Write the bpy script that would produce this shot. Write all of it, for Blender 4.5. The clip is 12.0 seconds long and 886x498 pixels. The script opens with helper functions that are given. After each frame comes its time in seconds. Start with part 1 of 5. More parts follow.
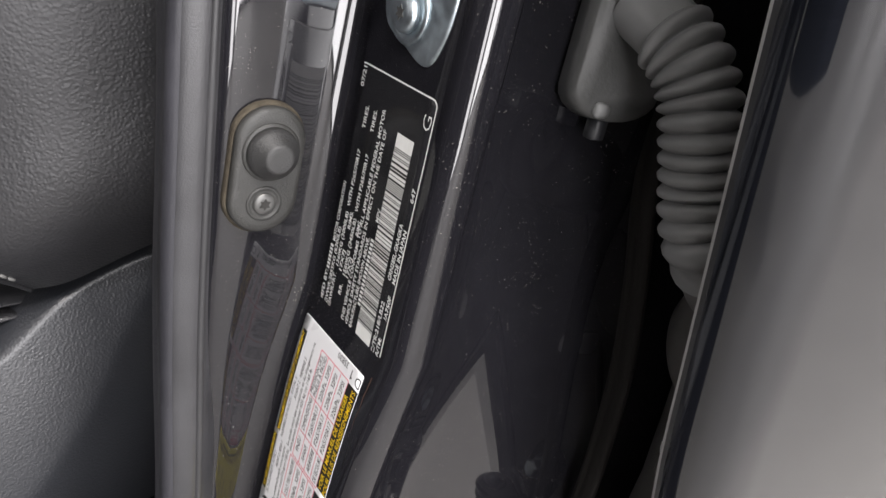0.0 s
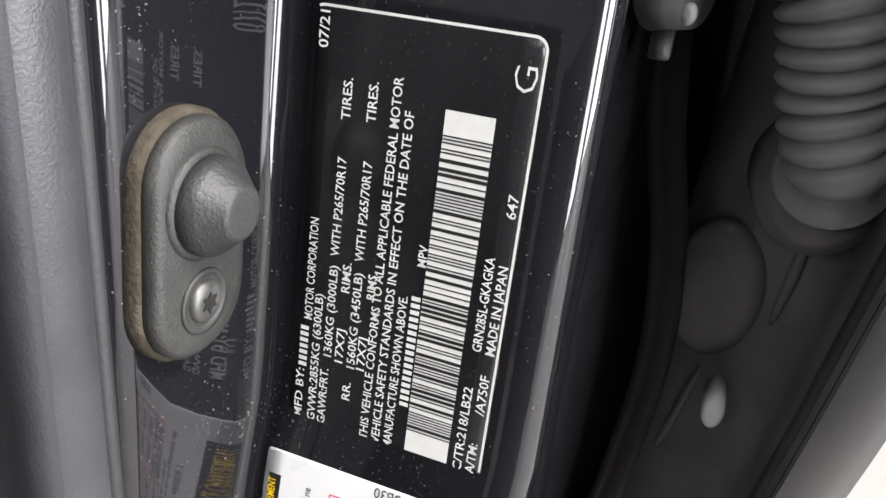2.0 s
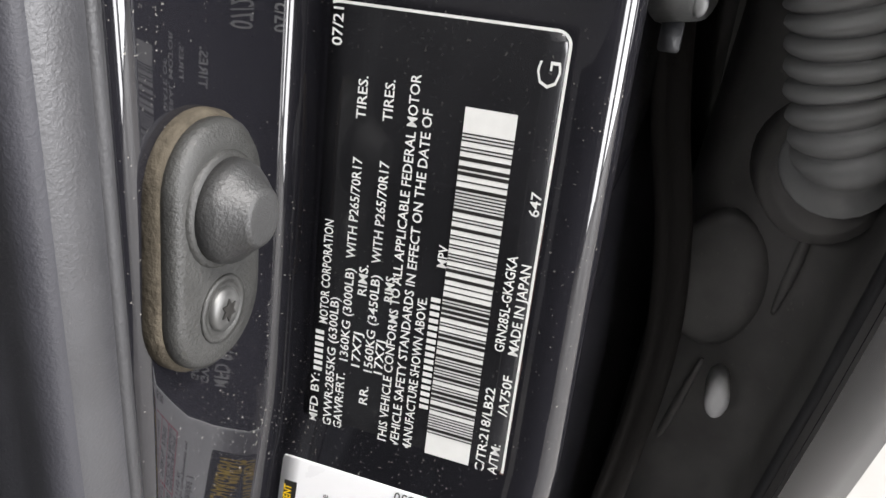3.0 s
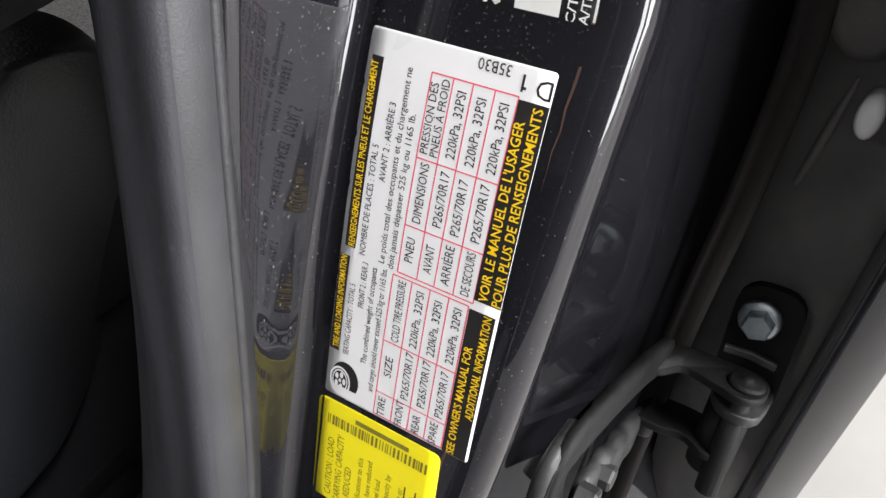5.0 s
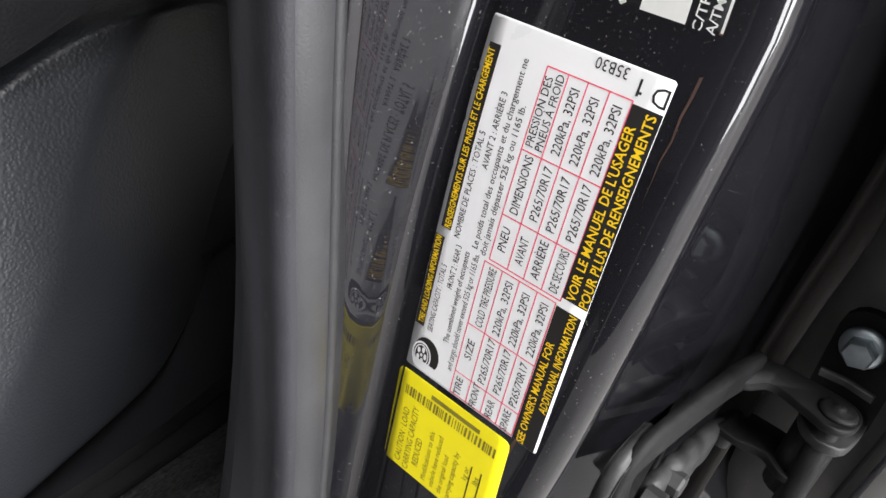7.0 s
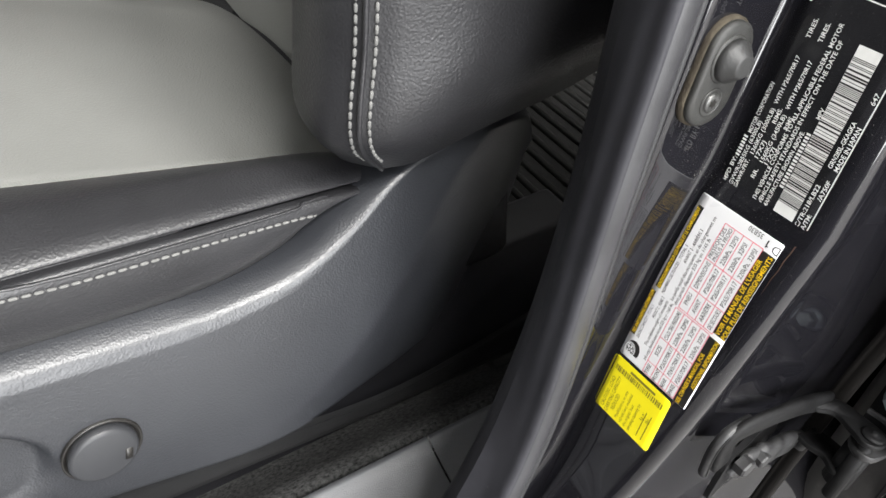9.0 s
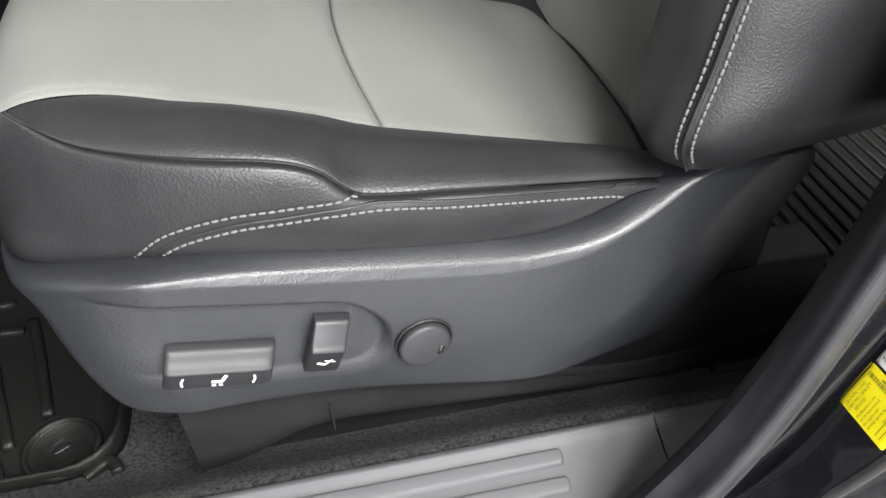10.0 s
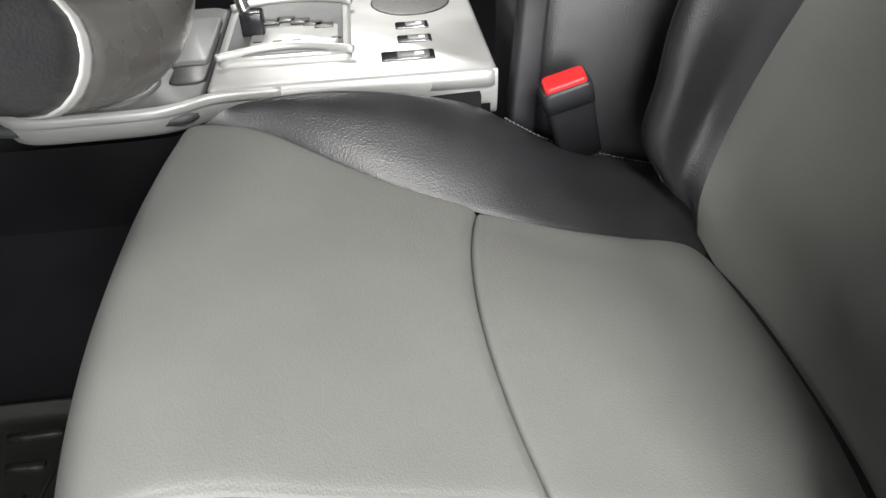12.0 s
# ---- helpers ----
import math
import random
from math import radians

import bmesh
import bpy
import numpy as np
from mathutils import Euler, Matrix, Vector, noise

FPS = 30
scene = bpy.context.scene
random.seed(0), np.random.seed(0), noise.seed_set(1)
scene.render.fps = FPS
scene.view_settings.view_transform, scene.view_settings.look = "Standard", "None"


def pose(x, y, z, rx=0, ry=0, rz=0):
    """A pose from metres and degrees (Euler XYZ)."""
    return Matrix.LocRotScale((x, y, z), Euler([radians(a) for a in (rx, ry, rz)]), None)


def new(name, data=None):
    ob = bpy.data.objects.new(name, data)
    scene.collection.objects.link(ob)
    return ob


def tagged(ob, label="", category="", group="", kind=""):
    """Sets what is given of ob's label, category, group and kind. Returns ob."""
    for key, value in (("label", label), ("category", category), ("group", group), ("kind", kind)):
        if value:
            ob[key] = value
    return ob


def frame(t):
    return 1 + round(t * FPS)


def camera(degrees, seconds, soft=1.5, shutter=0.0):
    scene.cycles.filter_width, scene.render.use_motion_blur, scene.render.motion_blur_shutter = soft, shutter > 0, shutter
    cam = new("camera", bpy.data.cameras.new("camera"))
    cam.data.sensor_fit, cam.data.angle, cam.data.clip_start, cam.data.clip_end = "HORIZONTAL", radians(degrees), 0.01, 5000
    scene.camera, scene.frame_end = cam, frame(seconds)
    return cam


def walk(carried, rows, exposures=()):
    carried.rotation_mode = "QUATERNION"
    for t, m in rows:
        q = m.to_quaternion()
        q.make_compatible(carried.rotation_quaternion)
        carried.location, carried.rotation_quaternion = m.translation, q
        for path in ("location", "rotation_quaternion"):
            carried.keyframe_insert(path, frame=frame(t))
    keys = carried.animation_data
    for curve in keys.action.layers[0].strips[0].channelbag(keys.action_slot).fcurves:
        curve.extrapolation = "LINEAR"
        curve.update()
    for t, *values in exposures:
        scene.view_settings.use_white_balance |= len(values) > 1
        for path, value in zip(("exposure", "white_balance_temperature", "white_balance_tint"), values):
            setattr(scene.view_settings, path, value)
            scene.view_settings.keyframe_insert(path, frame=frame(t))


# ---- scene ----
# camera and its way
cam = camera(59.48, 12.0)
walk(cam, [
    (0.0, pose(-0.0810, -0.1922, 0.9965, 57.68, 1.17, -29.92)),
    (0.5, pose(-0.0998, -0.1009, 0.9866, 55.47, 0.20, -46.11)),
    (1.0, pose(-0.0893, -0.0645, 0.9715, 54.91, -0.41, -55.07)),
    (1.5, pose(-0.0880, -0.0474, 0.9574, 54.54, -0.59, -60.49)),
    (2.0, pose(-0.1002, -0.0394, 0.9581, 54.26, -0.50, -63.81)),
    (2.5, pose(-0.1009, -0.0332, 0.9579, 54.04, -0.49, -65.42)),
    (3.0, pose(-0.1016, -0.0299, 0.9573, 53.89, -0.45, -66.22)),
    (3.5, pose(-0.1120, -0.0334, 0.9473, 53.58, -0.43, -66.43)),
    (3.6, pose(-0.1200, -0.0370, 0.9373, 53.52, -0.60, -66.61)),
    (3.7, pose(-0.1284, -0.0435, 0.9303, 53.08, -0.27, -66.43)),
    (5.3, pose(-0.1317, -0.0645, 0.8883, 47.91, 2.10, -50.68)),
    (5.5, pose(-0.1328, -0.0665, 0.8899, 47.53, 2.04, -49.17)),
    (6.0, pose(-0.1263, -0.0718, 0.8954, 46.75, 1.99, -46.01)),
    (6.5, pose(-0.1213, -0.0665, 0.8979, 46.34, 2.02, -44.42)),
    (6.7, pose(-0.1240, -0.0613, 0.8943, 46.28, 1.99, -44.08)),
    (8.3, pose(-0.1498, -0.0842, 0.9635, 45.39, 1.95, -40.08)),
    (8.5, pose(-0.1700, -0.1023, 0.9970, 45.50, 2.13, -38.20)),
    (9.0, pose(-0.2512, -0.1433, 1.0442, 47.37, 1.79, -29.47)),
    (9.5, pose(-0.3135, -0.1852, 1.0711, 48.45, 1.34, -19.61)),
    (10.0, pose(-0.3646, -0.2072, 1.0914, 48.96, 1.20, -11.85)),
    (10.5, pose(-0.3730, -0.1848, 1.1092, 49.89, 1.11, -8.18)),
    (11.0, pose(-0.3832, -0.1226, 1.1277, 49.76, 0.97, -7.66)),
    (11.5, pose(-0.4017, -0.0421, 1.1618, 49.85, 0.83, -7.50)),
    (11.8, pose(-0.3985, -0.0014, 1.1783, 50.64, 1.87, -7.06)),
    (12.0, pose(-0.3933, 0.0217, 1.1654, 53.61, 1.86, -6.34)),
], exposures=[(0.0, 0.12, 6600, 14), (0.5, 0.40, 6550, 14), (1.0, 0.61, 6500, 13), (3.5, 0.55, 6500, 12), (5.5, 0.33, 6450, 12), (6.7, 0.36, 6450, 12), (8.4, 0.37, 6500, 10), (9.0, 0.53, 6500, 10), (11.5, 0.51, 6500, 10), (12.0, 0.20, 6500, 10)])

# ---- light: unseen panels under the hall ceiling, added to light pillar and seat ----
world = bpy.data.worlds.new("world")
scene.world = world
world.use_nodes = True
world.node_tree.nodes["Background"].inputs[0].default_value = (0.9, 0.95, 1.0, 1)
world.node_tree.nodes["Background"].inputs[1].default_value = 0.04
scene.view_settings.exposure = 0.0

# the last two are added fill for cushion and console
LAMPS = (((-0.05, -1.7), 100), ((1.15, -1.75), 150), ((-3.4, 1.2), 40), ((-0.6, 3.0), 185))
for (lx, ly), power in LAMPS:
    lamp = bpy.data.lights.new("panel_light", "AREA")
    lamp.shape, lamp.size, lamp.size_y, lamp.energy = "RECTANGLE", 1.0, 0.5, power
    lamp.color = (1.0, 0.985, 0.95)
    new("panel_light", lamp).matrix_world = pose(lx, ly, 3.14, 0, 0, 0)
# two unseen side lights, added for streaks on the paint and fill on the seat
lamp = bpy.data.lights.new("gate_light", "AREA")
lamp.shape, lamp.size, lamp.size_y, lamp.energy, lamp.color = "RECTANGLE", 1.10, 2.7, 130, (0.98, 0.99, 1.0)
new("gate_light", lamp).matrix_world = pose(0.55, -3.96, 1.40, 90, 0, 0)
lamp = bpy.data.lights.new("gate_light", "AREA")
lamp.shape, lamp.size, lamp.size_y, lamp.energy, lamp.color = "RECTANGLE", 0.90, 2.7, 85, (0.98, 0.99, 1.0)
new("gate_light", lamp).matrix_world = pose(-0.95, -3.96, 1.40, 90, 0, 0)


# ---- materials ----
def shader(name, color, rough=0.5, metal=0.0, spec=0.5, coat=0.0, vary=0.12, scale=8.0, grain=0.0, grain_scale=900.0, fine="noise", dust=0.0, dust_color=(0.40, 0.38, 0.34), rough_vary=0.1, stretch=(1, 1, 1), dust_scale=420.0, random_tone=0.0):
    m = bpy.data.materials.new(name)
    m.use_nodes = True
    nt = m.node_tree
    b = nt.nodes["Principled BSDF"]
    b.inputs["Roughness"].default_value = rough
    b.inputs["Metallic"].default_value = metal
    b.inputs["Specular IOR Level"].default_value = spec
    b.inputs["Coat Weight"].default_value = coat
    b.inputs["Coat Roughness"].default_value = 0.03

    def node(kind, **inputs):
        n = nt.nodes.new(kind)
        for k, v in inputs.items():
            n.inputs[k].default_value = v
        return n

    co = nt.nodes.new("ShaderNodeTexCoord")
    mp = node("ShaderNodeMapping", Scale=stretch)
    nt.links.new(co.outputs["Object"], mp.inputs[0])
    large = node("ShaderNodeTexNoise", Scale=scale, Detail=5.0, Roughness=0.6)
    nt.links.new(mp.outputs[0], large.inputs["Vector"])
    ramp = nt.nodes.new("ShaderNodeMapRange")
    ramp.inputs["From Min"].default_value, ramp.inputs["From Max"].default_value = 0.25, 0.75
    ramp.inputs["To Min"].default_value, ramp.inputs["To Max"].default_value = 1 - vary, 1 + vary
    nt.links.new(large.outputs["Fac"], ramp.inputs["Value"])
    mul = nt.nodes.new("ShaderNodeMix")
    mul.data_type, mul.blend_type = "RGBA", "MULTIPLY"
    mul.inputs[0].default_value = 1.0
    mul.inputs[6].default_value = (*color, 1)
    nt.links.new(ramp.outputs[0], mul.inputs[7])
    out = mul.outputs[2]
    if dust:
        speck = node("ShaderNodeTexNoise", Scale=dust_scale, Detail=2.0, Roughness=0.5)
        nt.links.new(mp.outputs[0], speck.inputs["Vector"])
        patch = node("ShaderNodeTexNoise", Scale=26.0, Detail=3.0)
        nt.links.new(mp.outputs[0], patch.inputs["Vector"])
        both = nt.nodes.new("ShaderNodeMath")
        both.operation = "MULTIPLY_ADD"
        both.inputs[1].default_value, both.inputs[2].default_value = 0.15, 0.0
        nt.links.new(patch.outputs["Fac"], both.inputs[0])
        nt.links.new(speck.outputs["Fac"], both.inputs[2])
        cut = nt.nodes.new("ShaderNodeMapRange")
        cut.inputs["From Min"].default_value, cut.inputs["From Max"].default_value = 0.775, 0.85
        cut.inputs["To Max"].default_value = dust
        nt.links.new(both.outputs[0], cut.inputs["Value"])
        mix = nt.nodes.new("ShaderNodeMix")
        mix.data_type = "RGBA"
        mix.inputs[7].default_value = (*dust_color, 1)
        nt.links.new(cut.outputs[0], mix.inputs[0])
        nt.links.new(out, mix.inputs[6])
        out = mix.outputs[2]
    nt.links.new(out, b.inputs["Base Color"])
    rr = nt.nodes.new("ShaderNodeMapRange")
    rr.inputs["From Min"].default_value, rr.inputs["From Max"].default_value = 0.3, 0.7
    rr.inputs["To Min"].default_value, rr.inputs["To Max"].default_value = max(0.02, rough - rough_vary), min(1, rough + rough_vary)
    nt.links.new(large.outputs["Fac"], rr.inputs["Value"])
    nt.links.new(rr.outputs[0], b.inputs["Roughness"])
    if grain:
        if fine == "leather":
            tex = node("ShaderNodeTexVoronoi", Scale=grain_scale, Randomness=0.9)
            tex.feature = "SMOOTH_F1"
            src = tex.outputs["Distance"]
        else:
            tex = node("ShaderNodeTexNoise", Scale=grain_scale, Detail=3.0, Roughness=0.6)
            src = tex.outputs["Fac"]
        nt.links.new(mp.outputs[0], tex.inputs["Vector"])
        bump = node("ShaderNodeBump", Strength=grain, Distance=0.0006)
        nt.links.new(src, bump.inputs["Height"])
        nt.links.new(bump.outputs[0], b.inputs["Normal"])
    return m


BLACK_PAINT = shader("black_paint", (0.0095, 0.0093, 0.0115), 0.04, spec=0.75, coat=0.0, vary=0.2, rough_vary=0.015, dust=0.5, dust_scale=1500.0)
DOOR_PAINT = shader("black_door_paint", (0.006, 0.007, 0.010), 0.07, spec=0.5, coat=1.0, vary=0.1, rough_vary=0.02)
SEALER = shader("matte_black_sealed_paint", (0.128, 0.124, 0.121), 0.45, vary=0.35, scale=30, grain=0.25, grain_scale=200, dust=0.22)
RUBBER = shader("black_rubber", (0.026, 0.026, 0.028), 0.50, vary=0.25, scale=40, grain=0.25, grain_scale=1400)
BOOT = shader("dark_grey_rubber_boot", (0.20, 0.202, 0.202), 0.42, vary=0.15, scale=30, grain=0.15, grain_scale=700)
PLUG_CASE = shader("dark_grey_plug_plastic", (0.060, 0.061, 0.060), 0.46, vary=0.25, scale=40, grain=0.3, grain_scale=500)
STRIP = shader("weatherstrip_rubber", (0.034, 0.034, 0.037), 0.36, vary=0.25, scale=30, grain=0.18, grain_scale=1500, dust=0.06, dust_scale=1800.0)
GARNISH = shader("charcoal_trim_plastic", (0.016, 0.016, 0.019), 0.52, spec=0.35, vary=0.15, scale=10, grain=0.5, grain_scale=1100)
PLASTIC = shader("charcoal_seat_plastic", (0.0195, 0.021, 0.025), 0.42, spec=0.85, vary=0.14, scale=6, grain=0.34, grain_scale=760, fine="leather", rough_vary=0.05)
SWITCH = shader("charcoal_switch_plastic", (0.026, 0.027, 0.030), 0.45, vary=0.10, grain=0.15, grain_scale=1200)
PILLAR_SWITCH = shader("dusty_switch_plastic", (0.030, 0.030, 0.0285), 0.50, vary=0.25, scale=90, grain=0.4, grain_scale=1500, dust=0.25, dust_scale=1800.0, dust_color=(0.22, 0.20, 0.16))
BUTTON = shader("dull_black_button_rubber", (0.030, 0.030, 0.030), 0.46, vary=0.2, scale=60, grain=0.35, grain_scale=1500)
RAIL = shader("dark_rail_plastic", (0.013, 0.013, 0.0135), 0.45, vary=0.15, scale=12, grain=0.4, grain_scale=900)
SCREW = shader("dull_zinc_screw", (0.13, 0.13, 0.127), 0.48, metal=0.7, vary=0.35, scale=160, dust=0.3)
SCUFF = shader("grey_sill_plastic", (0.074, 0.076, 0.082), 0.52, vary=0.12, scale=9, grain=0.5, grain_scale=1000)
GREY_LEATHER = shader("grey_smooth_leather", (0.178, 0.180, 0.171), 0.50, vary=0.10, scale=6, grain=0.46, grain_scale=760, fine="leather", rough_vary=0.06)
BLACK_LEATHER = shader("black_leather", (0.0205, 0.0205, 0.0225), 0.42, spec=0.6, vary=0.25, scale=9, grain=0.42, grain_scale=680, fine="leather", rough_vary=0.10)
THREAD = shader("pale_grey_thread", (0.135, 0.135, 0.131), 0.8, vary=0.2, scale=300)
CARPET = shader("charcoal_carpet", (0.040, 0.040, 0.040), 0.95, spec=0.1, vary=0.95, scale=300, grain=1.0, grain_scale=420, dust=0.16, dust_scale=620.0)
MAT = shader("black_rubber_mat", (0.0095, 0.0095, 0.009), 0.48, spec=0.35, vary=0.35, scale=260, grain=0.7, grain_scale=700, dust=0.12, dust_scale=1500.0)
ZINC = shader("zinc_plated_steel", (0.55, 0.62, 0.66), 0.40, metal=1.0, vary=0.32, scale=110, grain=0.15, grain_scale=300, rough_vary=0.1)
STEEL = shader("bright_steel", (0.60, 0.60, 0.60), 0.28, metal=1.0, vary=0.2, scale=80, rough_vary=0.1)
HINGE_BLACK = shader("black_painted_hinge_steel", (0.007, 0.007, 0.0075), 0.6, spec=0.22, vary=0.5, scale=60, grain=0.5, grain_scale=180)
HINGE_WORN = shader("worn_hinge_steel", (0.032, 0.032, 0.033), 0.5, metal=0.2, vary=0.6, scale=90, grain=0.4, grain_scale=220)
SILVER = shader("satin_silver_trim", (0.44, 0.44, 0.43), 0.40, metal=0.45, vary=0.05, scale=10, grain=0.05, grain_scale=900)
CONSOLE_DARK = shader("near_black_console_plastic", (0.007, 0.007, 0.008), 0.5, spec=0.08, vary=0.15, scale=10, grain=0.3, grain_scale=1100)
DARK_GLOSS = shader("dark_glossy_plastic", (0.015, 0.015, 0.017), 0.22, vary=0.1)
CON_GREY = shader("grey_console_plastic", (0.10, 0.105, 0.105), 0.42, vary=0.08, grain=0.3, grain_scale=900)
RED = shader("red_plastic", (0.72, 0.028, 0.030), 0.35, vary=0.08, scale=60)
WHITE_PRINT = shader("white_print", (0.74, 0.74, 0.72), 0.45, vary=0.06, scale=200)
LABEL_BLACK = shader("black_label_film", (0.013, 0.013, 0.0145), 0.15, coat=0.2, vary=0.3, scale=30, dust=0.2, dust_scale=1500.0)
LABEL_WHITE = shader("white_label_film", (0.76, 0.76, 0.77), 0.34, vary=0.03, scale=40)
LABEL_YELLOW = shader("yellow_label_film", (0.86, 0.74, 0.010), 0.36, vary=0.04, scale=40)
# black print, and the painted shade of wells, slots and recesses
INK_AND_SHADE = shader("black_ink_and_shade", (0.014, 0.013, 0.012), 0.45, vary=0.15, scale=200)
INK_FADED = shader("olive_faded_ink", (0.20, 0.17, 0.02), 0.5, vary=0.3, scale=200)
YELLOW_INK = shader("yellow_ink", (0.85, 0.56, 0.010), 0.4, vary=0.05, scale=200)
RED_INK = shader("red_ink", (0.78, 0.10, 0.16), 0.45, vary=0.1, scale=200)
FOAM = shader("dusty_foam_gasket", (0.062, 0.053, 0.040), 0.95, spec=0.1, vary=0.5, scale=220, grain=0.8, grain_scale=700)
RUST = shader("brown_wax_smear", (0.060, 0.030, 0.022), 0.6, vary=0.5, scale=120)
CONCRETE = shader("pale_concrete", (0.23, 0.224, 0.216), 0.55, vary=0.14, scale=2.0, grain=0.3, grain_scale=60)
WALL_PALE = shader("pale_painted_wall", (0.80, 0.79, 0.77), 0.7, vary=0.03, scale=1.5, grain=0.1, grain_scale=80)
# dark so that the unseen walls add little reflection to the black paint
WALL = shader("painted_wall", (0.12, 0.12, 0.125), 0.7, vary=0.03, scale=1.5, grain=0.1, grain_scale=80)
CEIL = shader("white_ceiling_paint", (0.7, 0.7, 0.7), 0.8, vary=0.03, scale=1.5)
ROOF = shader("grey_headliner", (0.42, 0.42, 0.41), 0.9, vary=0.05, scale=5)
TRAY = shader("dark_grey_tray_plastic", (0.052, 0.055, 0.055), 0.42, vary=0.1, grain=0.3, grain_scale=900)
LINING = shader("scuffed_charcoal_lining", (0.027, 0.027, 0.032), 0.52, spec=0.35, vary=0.3, scale=30, grain=0.22, grain_scale=1400, dust=0.10, dust_scale=240.0, dust_color=(0.3, 0.3, 0.3))
SEAL = shader("brown_black_seal_rubber", (0.014, 0.0125, 0.0115), 0.7, spec=0.2, vary=0.3, scale=60, grain=0.3, grain_scale=900)
RIM_GREY = shader("grey_satin_rim", (0.075, 0.073, 0.069), 0.30, vary=0.12, scale=20, grain=0.1, grain_scale=900)
GLASS = bpy.data.materials.new("tinted_glass")
GLASS.use_nodes = True
GLASS.node_tree.nodes["Principled BSDF"].inputs["Transmission Weight"].default_value = 1.0
GLASS.node_tree.nodes["Principled BSDF"].inputs["Roughness"].default_value = 0.0
GLASS.node_tree.nodes["Principled BSDF"].inputs["Base Color"].default_value = (0.82, 0.90, 0.84, 1)


# ---- building helpers ----
def thing(name, label, category, group="", kind="", at=(0, 0, 0)):
    ob = new(name)
    ob.location = at
    ob.empty_display_size = 0.02
    return tagged(ob, label, category, group, kind)


def mesh_part(name, verts, faces, material, parent, label="", smooth=True, kind=""):
    me = bpy.data.meshes.new(name)
    shift, up = Vector(), parent
    while up:
        shift, up = shift + up.location, up.parent
    me.from_pydata([tuple(Vector(v) - shift) for v in verts], [], faces)
    bm = bmesh.new()
    bm.from_mesh(me)
    bmesh.ops.remove_doubles(bm, verts=bm.verts, dist=1e-6)
    bmesh.ops.recalc_face_normals(bm, faces=bm.faces)
    bm.to_mesh(me)
    bm.free()
    if smooth:
        for p in me.polygons:
            p.use_smooth = True
    me.materials.append(material)
    ob = new(name, me)
    ob.parent = parent
    if label or kind:
        tagged(ob, label, kind=kind)
    return ob


def crom(points, n):
    """A smooth curve through the points, n samples evenly spread over the spans."""
    p = [Vector(q) for q in points]
    p = [p[0] * 2 - p[1], *p, p[-1] * 2 - p[-2]]
    out = []
    spans = len(p) - 3
    for i in range(n):
        s = i / (n - 1) * spans
        k = min(int(s), spans - 1)
        t = s - k
        a, b, c, d = p[k], p[k + 1], p[k + 2], p[k + 3]
        out.append(0.5 * (2 * b + (c - a) * t + (2 * a - 5 * b + 4 * c - d) * t * t + (3 * b - a - 3 * c + d) * t ** 3))
    return out


def even(points, n):
    """The same curve with its samples at even distances."""
    fine = crom(points, 12 * max(len(points), 4))
    run = [0.0]
    for a, b in zip(fine, fine[1:]):
        run.append(run[-1] + (b - a).length)
    out, k = [], 0
    for i in range(n):
        want = run[-1] * i / (n - 1)
        while k < len(run) - 2 and run[k + 1] < want:
            k += 1
        gap = run[k + 1] - run[k] or 1
        out.append(fine[k].lerp(fine[k + 1], min(1, max(0, (want - run[k]) / gap))))
    return out


def grid_faces(nr, nc, wrap=False):
    f = []
    for r in range(nr - 1):
        for c in range(nc if wrap else nc - 1):
            d = (c + 1) % nc
            f.append((r * nc + c, r * nc + d, (r + 1) * nc + d, (r + 1) * nc + c))
    return f


def surface(rails, nu, nv):
    """Verts and faces of a smooth sheet over several rails (each a list of points)."""
    lines = [even(r, nu) for r in rails]
    cols = [crom([l[i] for l in lines], nv) for i in range(nu)]
    return [tuple(p) for col in cols for p in col], grid_faces(nu, nv)


def sweep(path, ring, closed_ends=True, up=Vector((0, 0, 1)), scale=None):
    """A tube: ring of (a, b) offsets carried along the path."""
    verts, n = [], len(ring)
    for i, p in enumerate(path):
        d = (path[min(i + 1, len(path) - 1)] - path[max(i - 1, 0)]).normalized()
        a = d.cross(up)
        a = a.normalized() if a.length > 1e-5 else Vector((1, 0, 0))
        b = a.cross(d).normalized()
        k = scale[i] if scale else 1.0
        verts += [tuple(p + a * (x * k) + b * (y * k)) for x, y in ring]
    faces = grid_faces(len(path), n, wrap=True)
    if closed_ends:
        faces += [tuple(range(n)), tuple(range(len(verts) - n, len(verts)))]
    return verts, faces


def circle(r, n=16, squash=1.0):
    return [(r * math.cos(2 * math.pi * i / n), r * squash * math.sin(2 * math.pi * i / n)) for i in range(n)]


def rounded(w, h, r, n=5):
    out = []
    for cx, cy, a0 in ((w / 2 - r, h / 2 - r, 0), (-w / 2 + r, h / 2 - r, 90), (-w / 2 + r, -h / 2 + r, 180), (w / 2 - r, -h / 2 + r, 270)):
        for i in range(n):
            a = radians(a0 + 90 * i / (n - 1))
            out.append((cx + r * math.cos(a), cy + r * math.sin(a)))
    return out


def stack(rings):
    """Closed rings of equal count, one over the other, capped at both ends."""
    n = len(rings[0])
    verts = [tuple(p) for r in rings for p in r]
    return verts, grid_faces(len(rings), n, wrap=True) + [tuple(range(n)), tuple(range(len(verts) - n, len(verts)))]


